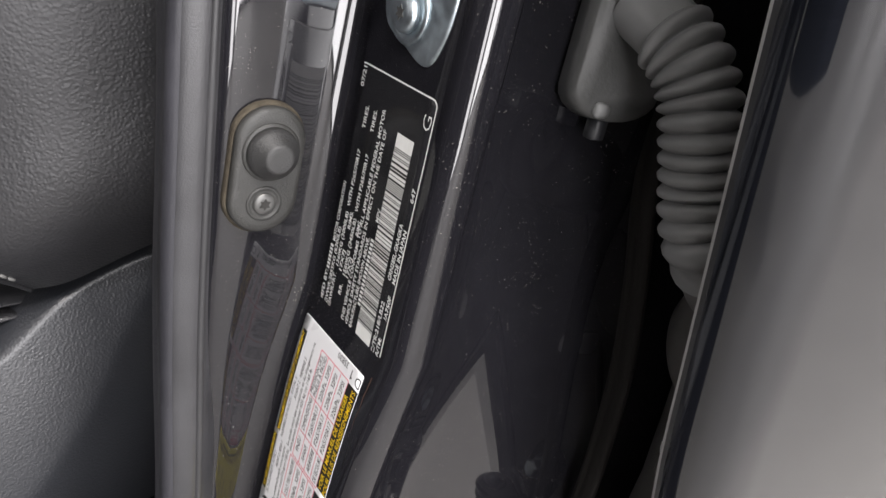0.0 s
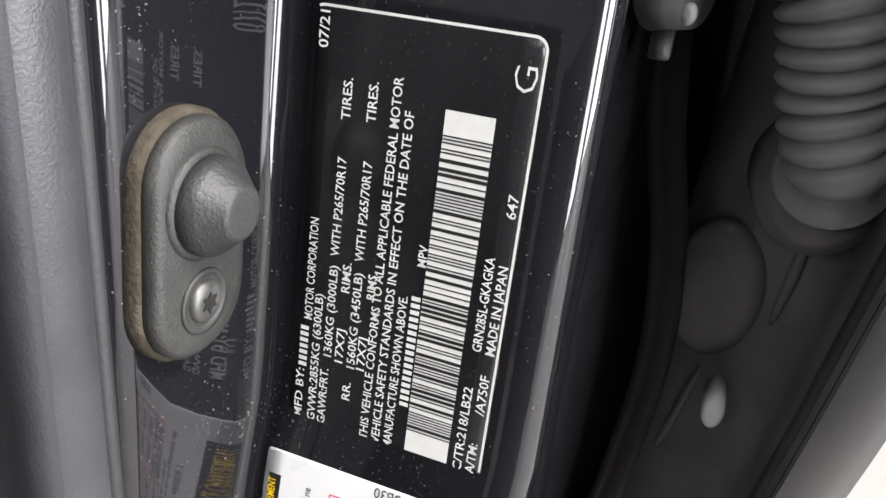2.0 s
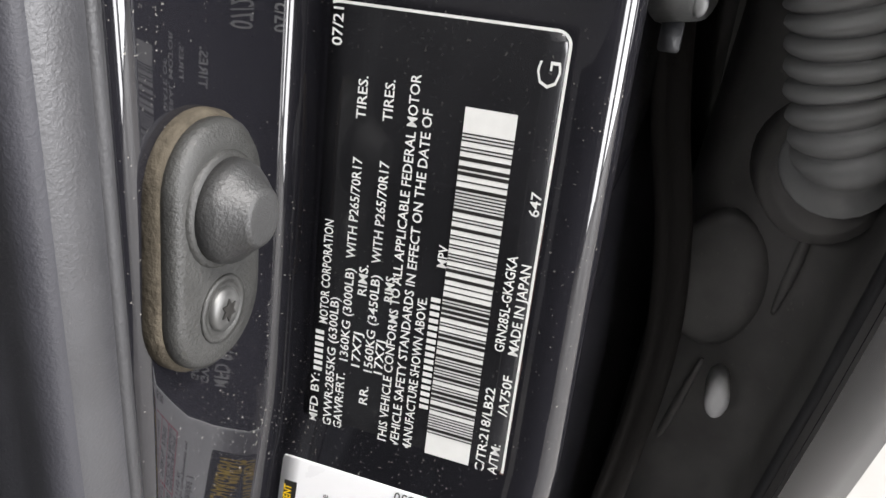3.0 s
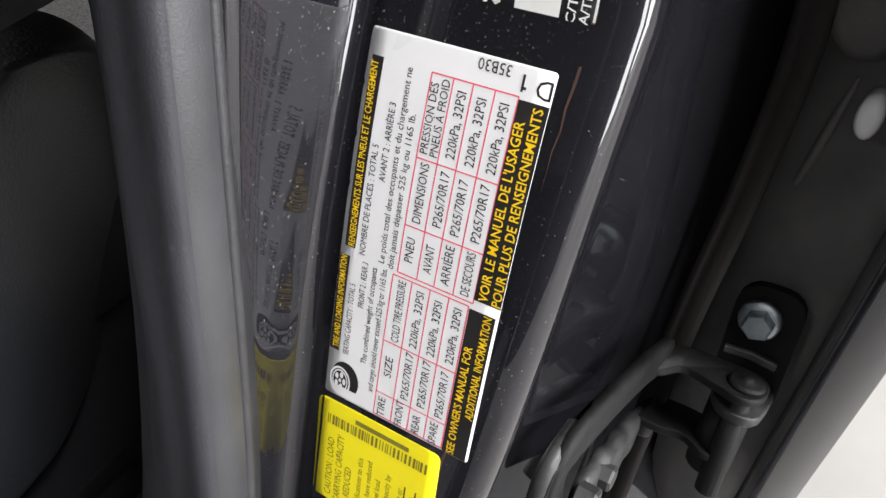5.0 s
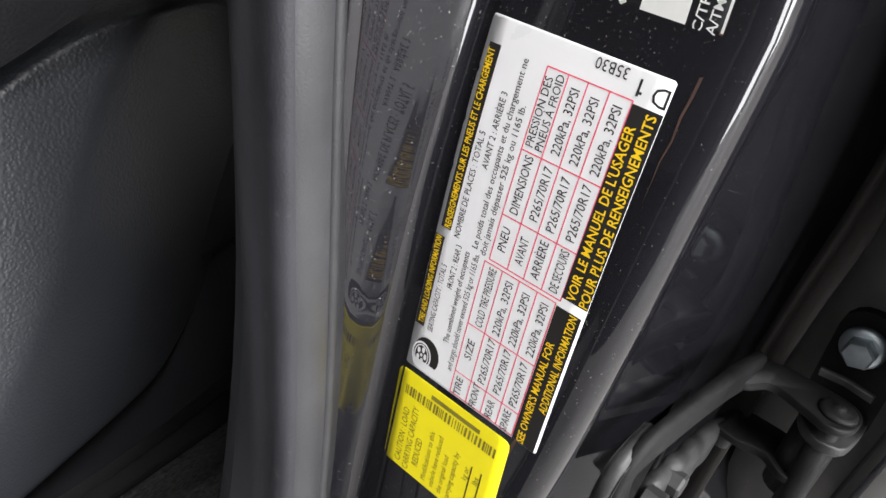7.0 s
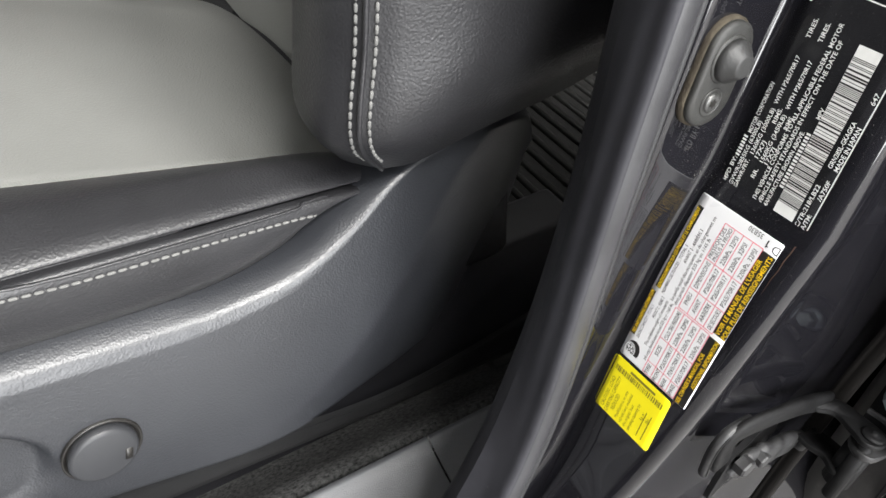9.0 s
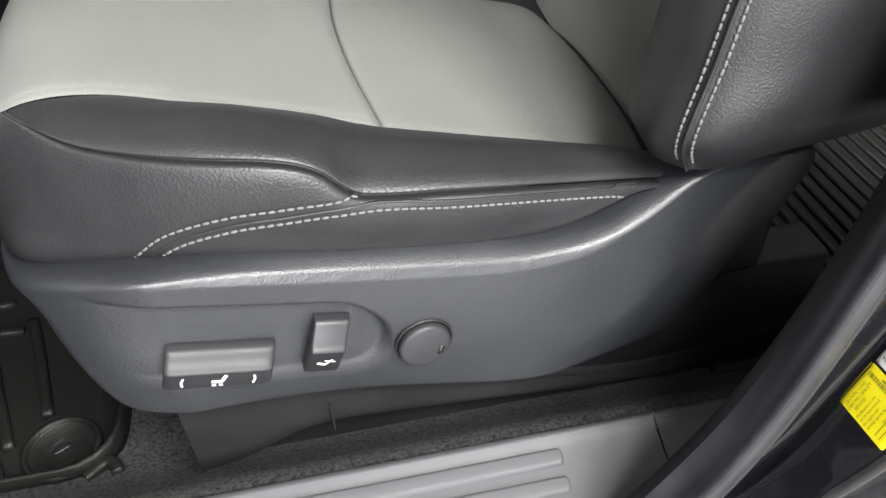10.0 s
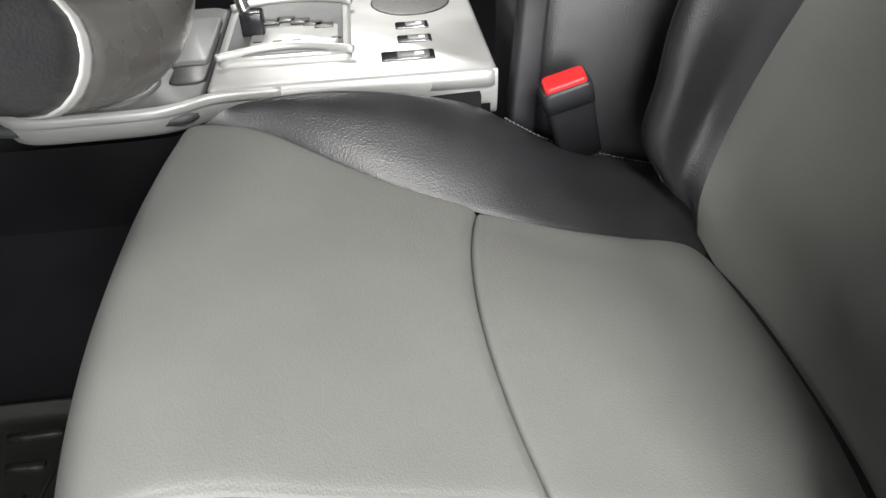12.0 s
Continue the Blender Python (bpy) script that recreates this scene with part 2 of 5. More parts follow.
def box(lo, hi, bev=0.0):
    """A box with bevelled edges, in verts and faces."""
    bm = bmesh.new()
    bmesh.ops.create_cube(bm, size=1.0)
    for v in bm.verts:
        v.co = Vector([lo[i] + (v.co[i] + 0.5) * (hi[i] - lo[i]) for i in range(3)])
    if bev:
        bmesh.ops.bevel(bm, geom=bm.edges[:], offset=bev, segments=2, affect="EDGES", profile=0.5)
    bm.verts.index_update()
    out = [tuple(v.co) for v in bm.verts], [tuple(v.index for v in f.verts) for f in bm.faces]
    bm.free()
    return out


def moved(vf, m):
    return [tuple(m @ Vector(v)) for v in vf[0]], vf[1]


def joined(*pieces):
    verts, faces = [], []
    for v, f in pieces:
        faces += [tuple(i + len(verts) for i in q) for q in f]
        verts += list(v)
    return verts, faces


def smoothstep(a, b, x):
    t = min(1, max(0, (x - a) / (b - a)))
    return t * t * (3 - 2 * t)


def table(x, pairs):
    """Straight lines between (x, value) pairs in rising x."""
    if x <= pairs[0][0]:
        return pairs[0][1]
    for (a, p), (b, q) in zip(pairs, pairs[1:]):
        if x <= b:
            t = (x - a) / (b - a)
            return p + (q - p) * t
    return pairs[-1][1]


# The pillar's own axes: u outboard, v up along it, w forward from the label face; in centimetres.
AX_U, AX_V, AX_W = Vector((0.067, -0.998, -0.002)), Vector((0.292, 0.018, 0.956)), Vector((-0.954, -0.064, 0.292))
BASE = Vector((0, 0, 0.82))


def lab(u, v, w):
    return BASE + (AX_U * u + AX_V * v + AX_W * w) * 0.01


def face_w(v):
    w = 0.0 if v >= 0 else 0.85 * (1 - math.exp(v / 5))
    return w + (0.030 * (v + 18) ** 2 if v < -18 else 0)


STRIP_W = ((-42, 12.5), (-36, 8.4), (-32.4, 6.4), (-26.5, 4.4), (-18.3, 3.5), (-10.4, 3.9), (-1.8, 4.8), (7.5, 5.4), (20, 6.2), (50, 8.0))


def strip_w(v):
    return sum(table(v + d, STRIP_W) for d in (-3, -1.5, 0, 1.5, 3)) / 5


def ridge_u(v):
    d = max(0, -v)
    return -0.085 * d - 0.004 * max(0, d - 5) ** 2


# ---- the hall round the car; its unseen walls are toned for the paint's reflections ----
def slab(name, lo, hi, material, label, category):
    ob = mesh_part(name, *box(lo, hi), material, None, smooth=False)
    return tagged(ob, label, category, kind="structure")


slab("floor", (-5, -4, -0.1), (6, 5.5, 0), CONCRETE, "pale grey concrete hall floor", "floor")
slab("wall_side", (-5, -4.1, 0), (6, -4, 3.2), WALL, "unseen hall wall, painted dark grey to dim reflections", "wall")
slab("wall_far", (-5, 5.5, 0), (6, 5.6, 3.2), WALL, "unseen hall wall, painted dark grey to dim reflections", "wall")
slab("wall_rear", (3.05, -4.0, 0), (3.15, 5.5, 3.2), WALL_PALE, "pale unseen hall wall, painted dark grey to dim reflections", "wall")
slab("wall_front", (-5.1, -4.1, 0), (-5, 5.6, 3.2), WALL, "unseen hall wall, painted dark grey to dim reflections", "wall")
slab("ceiling", (-5, -4, 3.2), (6, 5.5, 3.3), CEIL, "white painted hall ceiling", "ceiling")

def frame_bar(x0, x1, z0, z1):
    return box((x0, -4.0, z0), (x1, -3.93, z1), 0.01)


# white frames added round the two side fill lights, out of view
for place, x0 in (("door_1", -0.11), ("door_2", -1.61)):
    gate = thing(place, "tall white frame added round a side fill light", "door", kind="structure", at=(x0 + 0.66, -3.97, 0.0))
    for spec in ((x0, x0 + 1.32, 2.76, 2.86), (x0, x0 + 0.10, 0.0, 2.76), (x0 + 1.22, x0 + 1.32, 0.0, 2.76)):
        mesh_part("gate_frame", *frame_bar(*spec), CEIL, gate, smooth=False)

# ---- the car's plain shell, out of the camera's way ----
slab("car_roof", (-1.05, 0.24, 1.62), (1.9, 1.5, 1.66), ROOF, "pale grey car roof lining", "roof")
slab("car_floor", (-1.35, 0.19, 0.36), (1.9, 1.56, 0.405), CARPET, "charcoal carpeted car floor", "floor")
slab("car_firewall", (-1.40, 0.0, 0.36), (-1.35, 1.72, 1.12), GARNISH, "charcoal footwell end panel", "panel")
slab("far_side_wall", (-1.35, 1.58, 0.36), (1.9, 1.66, 1.14), GARNISH, "charcoal far door panel", "panel")
slab("rear_bulkhead", (1.9, 0.0, 0.36), (1.95, 1.72, 1.30), GARNISH, "charcoal tailgate panel", "panel")
slab("dashboard", (-1.35, 0.02, 0.90), (-0.98, 1.6, 1.16), GARNISH, "charcoal dashboard block", "dashboard")
# never in view; turned so that it shades the mat and the seat's front
open_door = slab("front_door", (0.0, -0.06, 0.42), (1.0, 0.06, 1.14), GARNISH, "plain charcoal slab for the unseen open front door, a light block", "door")
open_door.matrix_world = pose(-1.22, -0.10, 0, 0, 0, -60)
slab("rear_seat_base", (0.75, 0.22, 0.405), (1.25, 1.5, 0.76), BLACK_LEATHER, "black leather rear bench", "bench")


# ---- the door pillar ----
WALL_U = ((-30, -7.3), (-20, -6.8), (-12, -6.40), (-8, -6.28), (-5, -6.17), (-2, -5.98), (0, -5.84), (4, -5.77), (10, -5.71), (50, -5.6))


def wall_u(v):
    return sum(table(v + d, WALL_U) for d in (-2, -1, 0, 1, 2)) / 5


def pillar_row(v):
    f, s, d = face_w(v), strip_w(v), ridge_u(v)
    a = wall_u(v)
    foot = min(1.9, 0.6 * (s - 1.2 - f))
    wall = [(a - 1.10, s - 2.6), (a - 1.0, s - 1.25), (a - 0.72, s - 0.97), (a - 0.45, s - 0.88), (a - 0.22, s - 0.92), (a - 0.08, s - 1.08), (a - 0.03, s - 1.35), (a - 0.01, 0.5 * (s - 1.35 + f + foot))]
    e = -0.42 * smoothstep(1.5, -1.0, v) - 0.024 * max(0, -v - 1)
    bend = [(a, f + foot), (a + 0.02, f + 0.78 * foot), (a + 0.06, f + 0.54 * foot), (a + 0.13, f + 0.33 * foot), (a + 0.23, f + 0.15 * foot), (a + 0.35, f + 0.04 * foot), (a + 0.48, f), (-4.80 + e, f - 0.03), (-4.74 + e, f + 0.015), (-4.5 + e, f)]
    d += 0.32
    flat = [(-2.6 + 0.4 * d, f), (-0.30 + d, f), (0.10 + d, f - 0.01), (0.33 + d, f - 0.06), (0.50 + d, f - 0.16), (0.63 + d, f - 0.30), (0.72 + d, f - 0.48), (0.76 + d, f - 0.78), (0.75 + d, f - 1.1)]
    groove = [(0.68 + d, f - 1.4), (0.48 + d, f - 1.62), (0.10 + d, f - 1.80), (-0.16 + d, f - 2.1)]
    back = [(0.10 + d, f - 4.5), (0.49 + d, f - 7.5), (0.95 + d, f - 11), (1.40 + d, f - 14.5), (1.9 + d, f - 17), (3.0, f - 22)]
    return [lab(u, v, w) for u, w in wall + bend + flat + groove + back]


car_pillar = thing("car_pillar", "glossy black painted door pillar of a parked car, dusty", "pillar", at=lab(-2.5, -34, 0))
rows = [pillar_row(-36 + 1.25 * i) for i in range(66)]
nc = len(rows[0])
mesh_part("pillar_panel", [tuple(p) for r in rows for p in r], grid_faces(len(rows), nc), BLACK_PAINT, car_pillar, "black clear-coated steel panel")
# wax smears that run down beside the ridge
for v0, v1, off in ((-3.5, 7.5, -0.02), (-15, -9, -0.25)):
    a, b = [], []
    for i in range(24):
        v = v0 + (v1 - v0) * i / 23
        wob = 0.05 * noise.noise((v * 1.7, 3.1, 0))
        taper = 0.10 * math.sin(math.pi * i / 23)
        a.append(lab(0.05 + ridge_u(v) + off + wob, v, face_w(v) + 0.006))
        b.append(lab(0.05 + ridge_u(v) + off + wob - taper, v, face_w(v) + 0.006))
    mesh_part("wax_smear", [tuple(p) for p in a + b], [(i, i + 1, i + 25, i + 24) for i in range(23)], RUST, car_pillar, "brown wax smear")
# flat rubber seal behind the pillar's outer face
seal_path = [lab(*p) for p in ((0.2, 24, -8.8), (0.6, 16, -8.8), (1.1, 10.5, -8.9), (1.6, 6.9, -9.0), (2.4, 3.3, -9.3), (2.75, -0.75, -9.9), (2.35, -6.0, -11.0), (1.7, -11, -12.0), (1.0, -18, -13.2), (0.4, -26, -14.5))]
mesh_part("door_seal", *sweep(even(seal_path, 70), [(x * 0.01, y * 0.01) for x, y in ((0.55, 0.0), (0.50, 0.12), (0.28, 0.16), (0.18, 0.10), (0.08, 0.16), (-0.30, 0.18), (-0.52, 0.08), (-0.55, -0.1), (0.0, -0.3), (0.5, -0.2))], up=AX_W), SEAL, car_pillar, "brownish black flat rubber seal")

# pillar foot and rocker, black paint, one curved panel
rocker = thing("rocker_panel", "glossy black painted door sill of the car", "sill", at=(-0.5, 0.0, 0.40))
rails = []
for x in (-1.3, -0.9, -0.6, -0.4, -0.25, -0.15, -0.08, 0.0, 0.12, 0.4):
    lift = 0.075 * smoothstep(-0.32, -0.06, x)
    rails.append([(x, 0.10, 0.470 + lift), (x, 0.068, 0.462 + lift), (x, 0.052, 0.440 + lift), (x, 0.03, 0.425 + 0.7 * lift), (x, -0.015, 0.415 + 0.5 * lift), (x, -0.05, 0.395 + 0.3 * lift), (x, -0.062, 0.35), (x, -0.03, 0.27)])
mesh_part("rocker_skin", *surface(rails, 28, 60), BLACK_PAINT, rocker)

# weatherstrip round the door opening: pillar, then along the sill
strip = thing("weatherstrip", "grey rubber weatherstrip round the door opening, scuffed", "seal", at=lab(-6.3, -30, 5))
spine = [lab(-6.55, v, strip_w(v) + 0.15) for v in [46, 38, 30, 22, 15, 10, 6, 2, -2, -6, -10, -14, -18, -22, -25, -28, -30.5]]
tail = [(-0.165, 0.074, 0.532), (-0.205, 0.078, 0.508), (-0.27, 0.081, 0.494), (-0.40, 0.083, 0.489), (-0.70, 0.084, 0.489), (-1.2, 0.084, 0.50)]
spine = spine + [Vector(p) for p in tail]
path = even(spine, 150)
verts = []
ring_pts = [(-0.14, -0.35), (-0.12, 0.14), (-0.04, 0.36), (0.10, 0.46), (0.24, 0.44), (0.38, 0.34), (0.50, 0.16), (0.58, -0.08), (0.62, -0.42), (0.58, -0.95), (0.36, -1.10), (0.18, -1.50), (-0.4, -1.6)]
for i, p in enumerate(path):
    d = (path[min(i + 1, 149)] - path[max(i - 1, 0)]).normalized()
    out = Vector((0, -1, 0))
    out = (out - d * out.dot(d)).normalized()
    fwd = out.cross(d)
    if fwd.dot(Vector((-1, 0, 0.3))) < 0:
        fwd = -fwd
    for a, b in ring_pts:
        verts.append(tuple(p + (out * a + fwd * b) * 0.0105))
n = len(ring_pts)
mesh_part("rubber_bulb", verts, grid_faces(150, n, wrap=True) + [tuple(range(n)), tuple(range(149 * n, 150 * n))], STRIP, strip, "dull grey rubber bulb")
lip_path = []
for i, p in enumerate(path):
    d = (path[min(i + 1, 149)] - path[max(i - 1, 0)]).normalized()
    out = (Vector((0, -1, 0)) - d * -d.y).normalized()
    fwd = out.cross(d)
    fwd = -fwd if fwd.dot(Vector((-1, 0, 0.3))) < 0 else fwd
    lip_path.append(p + out * 0.0052 - fwd * 0.0085)
inner = []
for i, p in enumerate(path):
    d = (path[min(i + 1, 149)] - path[max(i - 1, 0)]).normalized()
    out = (Vector((0, -1, 0)) - d * -d.y).normalized()
    fwd = out.cross(d)
    fwd = -fwd if fwd.dot(Vector((-1, 0, 0.3))) < 0 else fwd
    inner += [tuple(p + (out * a + fwd * b) * 0.0105) for a, b in ((-0.30, -0.30), (-0.26, 0.14), (-0.18, 0.34), (-0.09, 0.42), (-0.02, 0.42), (0.0, 0.36), (-0.06, 0.30), (-0.12, 0.10))]
mesh_part("inner_lip", inner, grid_faces(150, 8, wrap=True), RUBBER, strip, "darker rubber inner lip")
mesh_part("carrier_lip", *sweep(lip_path, circle(0.0019, 8)), RUBBER, strip, "dark rubber lip")

# plastic lining inboard of the strip
trim = thing("pillar_lining", "charcoal plastic pillar lining beside the weatherstrip", "trim", at=lab(-9, -30, 4))
LINE_W = ((-42, 12.0), (-32, 6.4), (-30, 6.0), (-21.7, 3.5), (-11, 2.9), (-0.8, 3.6), (7.2, 4.9), (20, 6.0), (50, 8.0))
rails = []
for v in [48, 40, 32, 24, 16, 10, 5, 0, -5, -10, -15, -20, -24, -28, -31, -33.5]:
    g = sum(table(v + d, LINE_W) for d in (-3, 0, 3)) / 3
    s = strip_w(v)
    rails.append([lab(u, v, w) for u, w in ((-5.99, s + 0.38), (-6.02, s + 0.52), (-6.14, s + 0.66), (-6.40, s + 0.74), (-6.95, s + 0.66), (-7.8, s + 0.58), (-9.0, g + 0.75), (-9.9, g + 0.35), (-10.5, g - 0.25), (-10.85, g - 1.4), (-10.9, g - 4), (-10.6, g - 9), (-8, g - 14))])
mesh_part("lining_lip", *surface([r[:7] for r in rails], 32, 40), LINING, trim, "grained charcoal lip with pale scuffs")
mesh_part("lining_shell", *surface([r[6:] for r in rails], 40, 40), GARNISH, trim)

# ---- label on black film ----
cert = thing("certification_label", "black certification label with white print and bar code on the pillar", "label", at=lab(-2.4, 0, 0))


def sheet(v0, v1, left, right, lift, radius=0.0, nu=10, nv=24):
    """A thin film on the label face between two sides, corners rounded."""
    top, low = [], []
    for i in range(nv + 1):
        t = i / nv
        t = t - math.sin(2 * math.pi * t) / (2 * math.pi) * 0.9
        v = v0 + (v1 - v0) * t
        cut = 0.0
        for e in (v - v0, v1 - v):
            if radius and e < radius:
                cut = max(cut, radius - math.sqrt(max(0, radius ** 2 - (radius - e) ** 2)))
        a, b = left(v) + cut, right(v) - cut
        for j in range(nu + 1):
            u = a + (b - a) * j / nu
            top.append(tuple(lab(u, v, face_w(v) + lift)))
            low.append(tuple(lab(u, v, face_w(v) + lift - 0.012)))
    k = (nv + 1) * (nu + 1)
    faces = grid_faces(nv + 1, nu + 1)
    rim = list(range(nu + 1)) + [r * (nu + 1) + nu for r in range(1, nv + 1)] + [nv * (nu + 1) + c for c in range(nu - 1, -1, -1)] + [r * (nu + 1) for r in range(nv - 1, 0, -1)]
    faces += [tuple(reversed([i + k for i in f])) for f in faces]
    faces += [(a, b, b + k, a + k) for a, b in zip(rim, rim[1:] + rim[:1])]
    return top + low, faces


def bar(u0, u1, v0, v1, lift, skew=0.0, nv=1):
    n = max(nv, int(abs(v1 - v0) / 0.5) + 1)
    verts = []
    for i in range(n + 1):
        v = v0 + (v1 - v0) * i / n
        for u in (u0, u1):
            verts.append(tuple(lab(u + skew * (v - v0), v, face_w(v) + lift)))
    return verts, grid_faces(n + 1, 2)


def lettering(body, height, thick=0.0):
    """The outlines of a line of text as flat faces, its length and height brought to 1 and height."""
    cu = bpy.data.curves.new("lettering", "FONT")
    cu.body, cu.size, cu.offset, cu.resolution_u = body, 1.0, thick, 2
    ob = new("lettering", cu)
    me = bpy.data.meshes.new_from_object(ob.evaluated_get(bpy.context.evaluated_depsgraph_get()))
    verts = [(v.co.x, v.co.y) for v in me.vertices]
    faces = [tuple(p.vertices) for p in me.polygons]
    bpy.data.objects.remove(ob)
    bpy.data.curves.remove(cu)
    bpy.data.meshes.remove(me)
    x0, x1 = min(v[0] for v in verts), max(v[0] for v in verts)
    return [((x - x0) / (x1 - x0), y / 0.72 * height) for x, y in verts], faces


def print_up(parent, body, u, v0, v1, height, material, thick=0.008, lift=0.022, name="printed_line"):
    """A line of text that reads upwards along the pillar, centred on u; '#' is a plain bar."""
    if body == "#":
        count = max(2, round((v1 - v0) / 0.158))
        step = (v1 - v0) / count
        blocks = [bar(u - height / 2, u + height / 2, v0 + step * i, v0 + step * (i + 0.62), lift) for i in range(count)]
        return mesh_part(name, *joined(*blocks), material, parent, smooth=False, kind="stuff")
    pts, faces = lettering(body, height, thick)
    verts = []
    for x, y in pts:
        v = v0 + (v1 - v0) * x
        verts.append(tuple(lab(u + height / 2 - y, v, face_w(v) + lift)))
    return mesh_part(name, verts, faces, material, parent, smooth=False, kind="stuff")


mesh_part("film", *sheet(-0.14, 9.3, lambda v: -4.76, lambda v: 0.02, 0.010, 0.28), LABEL_BLACK, cert, "glossy black film")
edge_u, edge_v = [], []
for cx, cy, a0 in ((-0.26, 9.02, 0), (-4.48, 9.02, 90), (-4.48, 0.14, 180), (-0.26, 0.14, 270)):
    for i in range(7):
        a = radians(a0 + 15 * i)
        edge_u.append((cx + 0.28 * math.cos(a), cy + 0.28 * math.sin(a)))
        edge_v.append((cx + 0.225 * math.cos(a), cy + 0.225 * math.sin(a)))
nb = len(edge_u)
mesh_part("printed_border", [tuple(lab(u, v, face_w(v) + 0.016)) for u, v in edge_u + edge_v], [(i, (i + 1) % nb, (i + 1) % nb + nb, i + nb) for i in (*range(9), nb - 1)], WHITE_PRINT, cert, "thin white border line", smooth=False)
CERT_A = (
    ("MFD BY:", -4.51, 0.02, 1.30), ("#", -4.46, 1.38, 2.44), ("MOTOR CORPORATION", -4.40, 2.56, 4.94), ("GVWR:2855KG (6300LB)", -4.16, 0.04, 3.24),
    ("GAWR:FRT.", -3.90, 0.04, 1.48), ("1360KG (3000LB)", -3.86, 1.79, 3.98), ("WITH P265/70R17", -3.87, 4.19, 6.36), ("TIRES.", -3.87, 7.13, 7.97),
    ("17X7J", -3.57, 1.72, 2.55), ("RIMS.", -3.55, 3.43, 4.13), ("RR.", -3.32, 0.85, 1.31), ("1560KG (3450LB)", -3.27, 1.67, 3.96),
    ("WITH P265/70R17", -3.29, 4.21, 6.38), ("TIRES.", -3.31, 7.17, 7.98), ("17X7J", -3.03, 1.69, 2.50), ("RIMS.", -2.94, 3.43, 4.05))
CERT_B = (
    ("THIS VEHICLE CONFORMS TO ALL APPLICABLE FEDERAL MOTOR", -2.80, 0.01, 8.16), ("VEHICLE SAFETY STANDARDS IN EFFECT ON THE DATE OF", -2.50, 0.01, 7.54),
    ("MANUFACTURE SHOWN ABOVE.", -2.20, 0.0, 3.72), ("#", -1.91, 1.16, 3.83), ("MPV", -1.88, 4.45, 4.92), ("C/TR:218/LB22", -0.52, 0.02, 2.09),
    ("GRN285L-GKAGKA", -0.47, 2.94, 5.02), ("A/TM:", -0.23, 0.05, 0.80), ("/A750F", -0.20, 1.51, 2.45), ("MADE IN JAPAN", -0.18, 2.93, 4.89), ("647", -0.20, 5.87, 6.35))
for row in CERT_A + CERT_B:
    print_up(cert, *row, 0.205, WHITE_PRINT, 0.012)
print_up(cert, "G", -0.33, 8.26, 8.74, 0.46, WHITE_PRINT, -0.012)
print_up(cert, "07/21", -4.48, 8.46, 9.17, 0.22, WHITE_PRINT, 0.012)
mesh_part("bar_code_ground", *bar(-1.77, -0.76, 0.04, 7.71, 0.020), WHITE_PRINT, cert, "white bar code ground", smooth=False)
rng = random.Random(7)
bars, v = [], 0.62
while v < 7.2:
    wide = 0.030 if rng.random() < 0.6 else 0.075
    bars.append(bar(-1.78, -0.75, v, v + wide, 0.027))
    v += wide + (0.036 if rng.random() < 0.6 else 0.10)
mesh_part("bar_code", *joined(*bars), INK_AND_SHADE, cert, "black bars", smooth=False, kind="stuff")

# ---- white tyre placard ----
placard = thing("tyre_placard", "white tyre and loading placard in two languages on the pillar", "label", at=lab(-2.9, -11, 0.8))
mesh_part("film", *sheet(-11.06, -0.95, lambda v: -5.13 + 0.021 * (v + 0.95), lambda v: -0.46 + 0.021 * (v + 0.95), 0.012, 0.06), LABEL_WHITE, placard, "white printed film")
for name, u0, u1, v0, v1 in (("heading_block", -5.27, -4.96, -9.60, -6.69), ("heading_block", -5.10, -4.77, -6.43, -1.58), ("notice_block", -1.42, -0.71, -11.05, -6.72), ("notice_block", -1.27, -0.55, -6.46, -1.66)):
    mesh_part(name, *bar(u0 - 0.03, u1 - 0.03, v0, v1, 0.019, 0.021), INK_AND_SHADE, placard, "black printed block", smooth=False)
HEADS = (
    ("TIRE AND LOADING INFORMATION", -5.11, -9.51, -6.72, 0.20), ("RENSEIGNEMENTS SUR LES PNEUS ET LE CHARGEMENT", -4.93, -6.39, -1.69, 0.20),
    ("SEE OWNER'S MANUAL FOR", -1.21, -11.02, -7.72, 0.23), ("ADDITIONAL INFORMATION", -0.86, -9.75, -6.76, 0.23),
    ("VOIR LE MANUEL DE L'USAGER", -1.07, -6.42, -2.09, 0.25), ("POUR PLUS DE RENSEIGNEMENTS", -0.72, -6.42, -1.74, 0.25))
for row in HEADS:
    print_up(placard, *row, YELLOW_INK, 0.012, 0.026)
SMALL = (
    ("SEATING CAPACITY : TOTAL 5", -4.76, -9.60, -7.42), ("FRONT 2 : REAR 3", -4.44, -8.00, -6.68), ("The combined weight of occupants", -4.16, -9.63, -6.72),
    ("and cargo should never exceed 525 kg or 1165 lbs.", -3.86, -10.38, -6.63), ("NOMBRE DE PLACES : TOTAL 5", -4.58, -6.51, -3.60), ("AVANT 2 : ARRIÈRE 3", -4.27, -4.45, -2.52),
    ("Le poids total des occupants et du chargement ne", -3.98, -6.51, -1.64), ("doit jamais dépasser 525 kg ou 1165 lb.", -3.70, -6.57, -2.63))
for row in SMALL:
    print_up(placard, *row, 0.19, INK_AND_SHADE, 0.0)
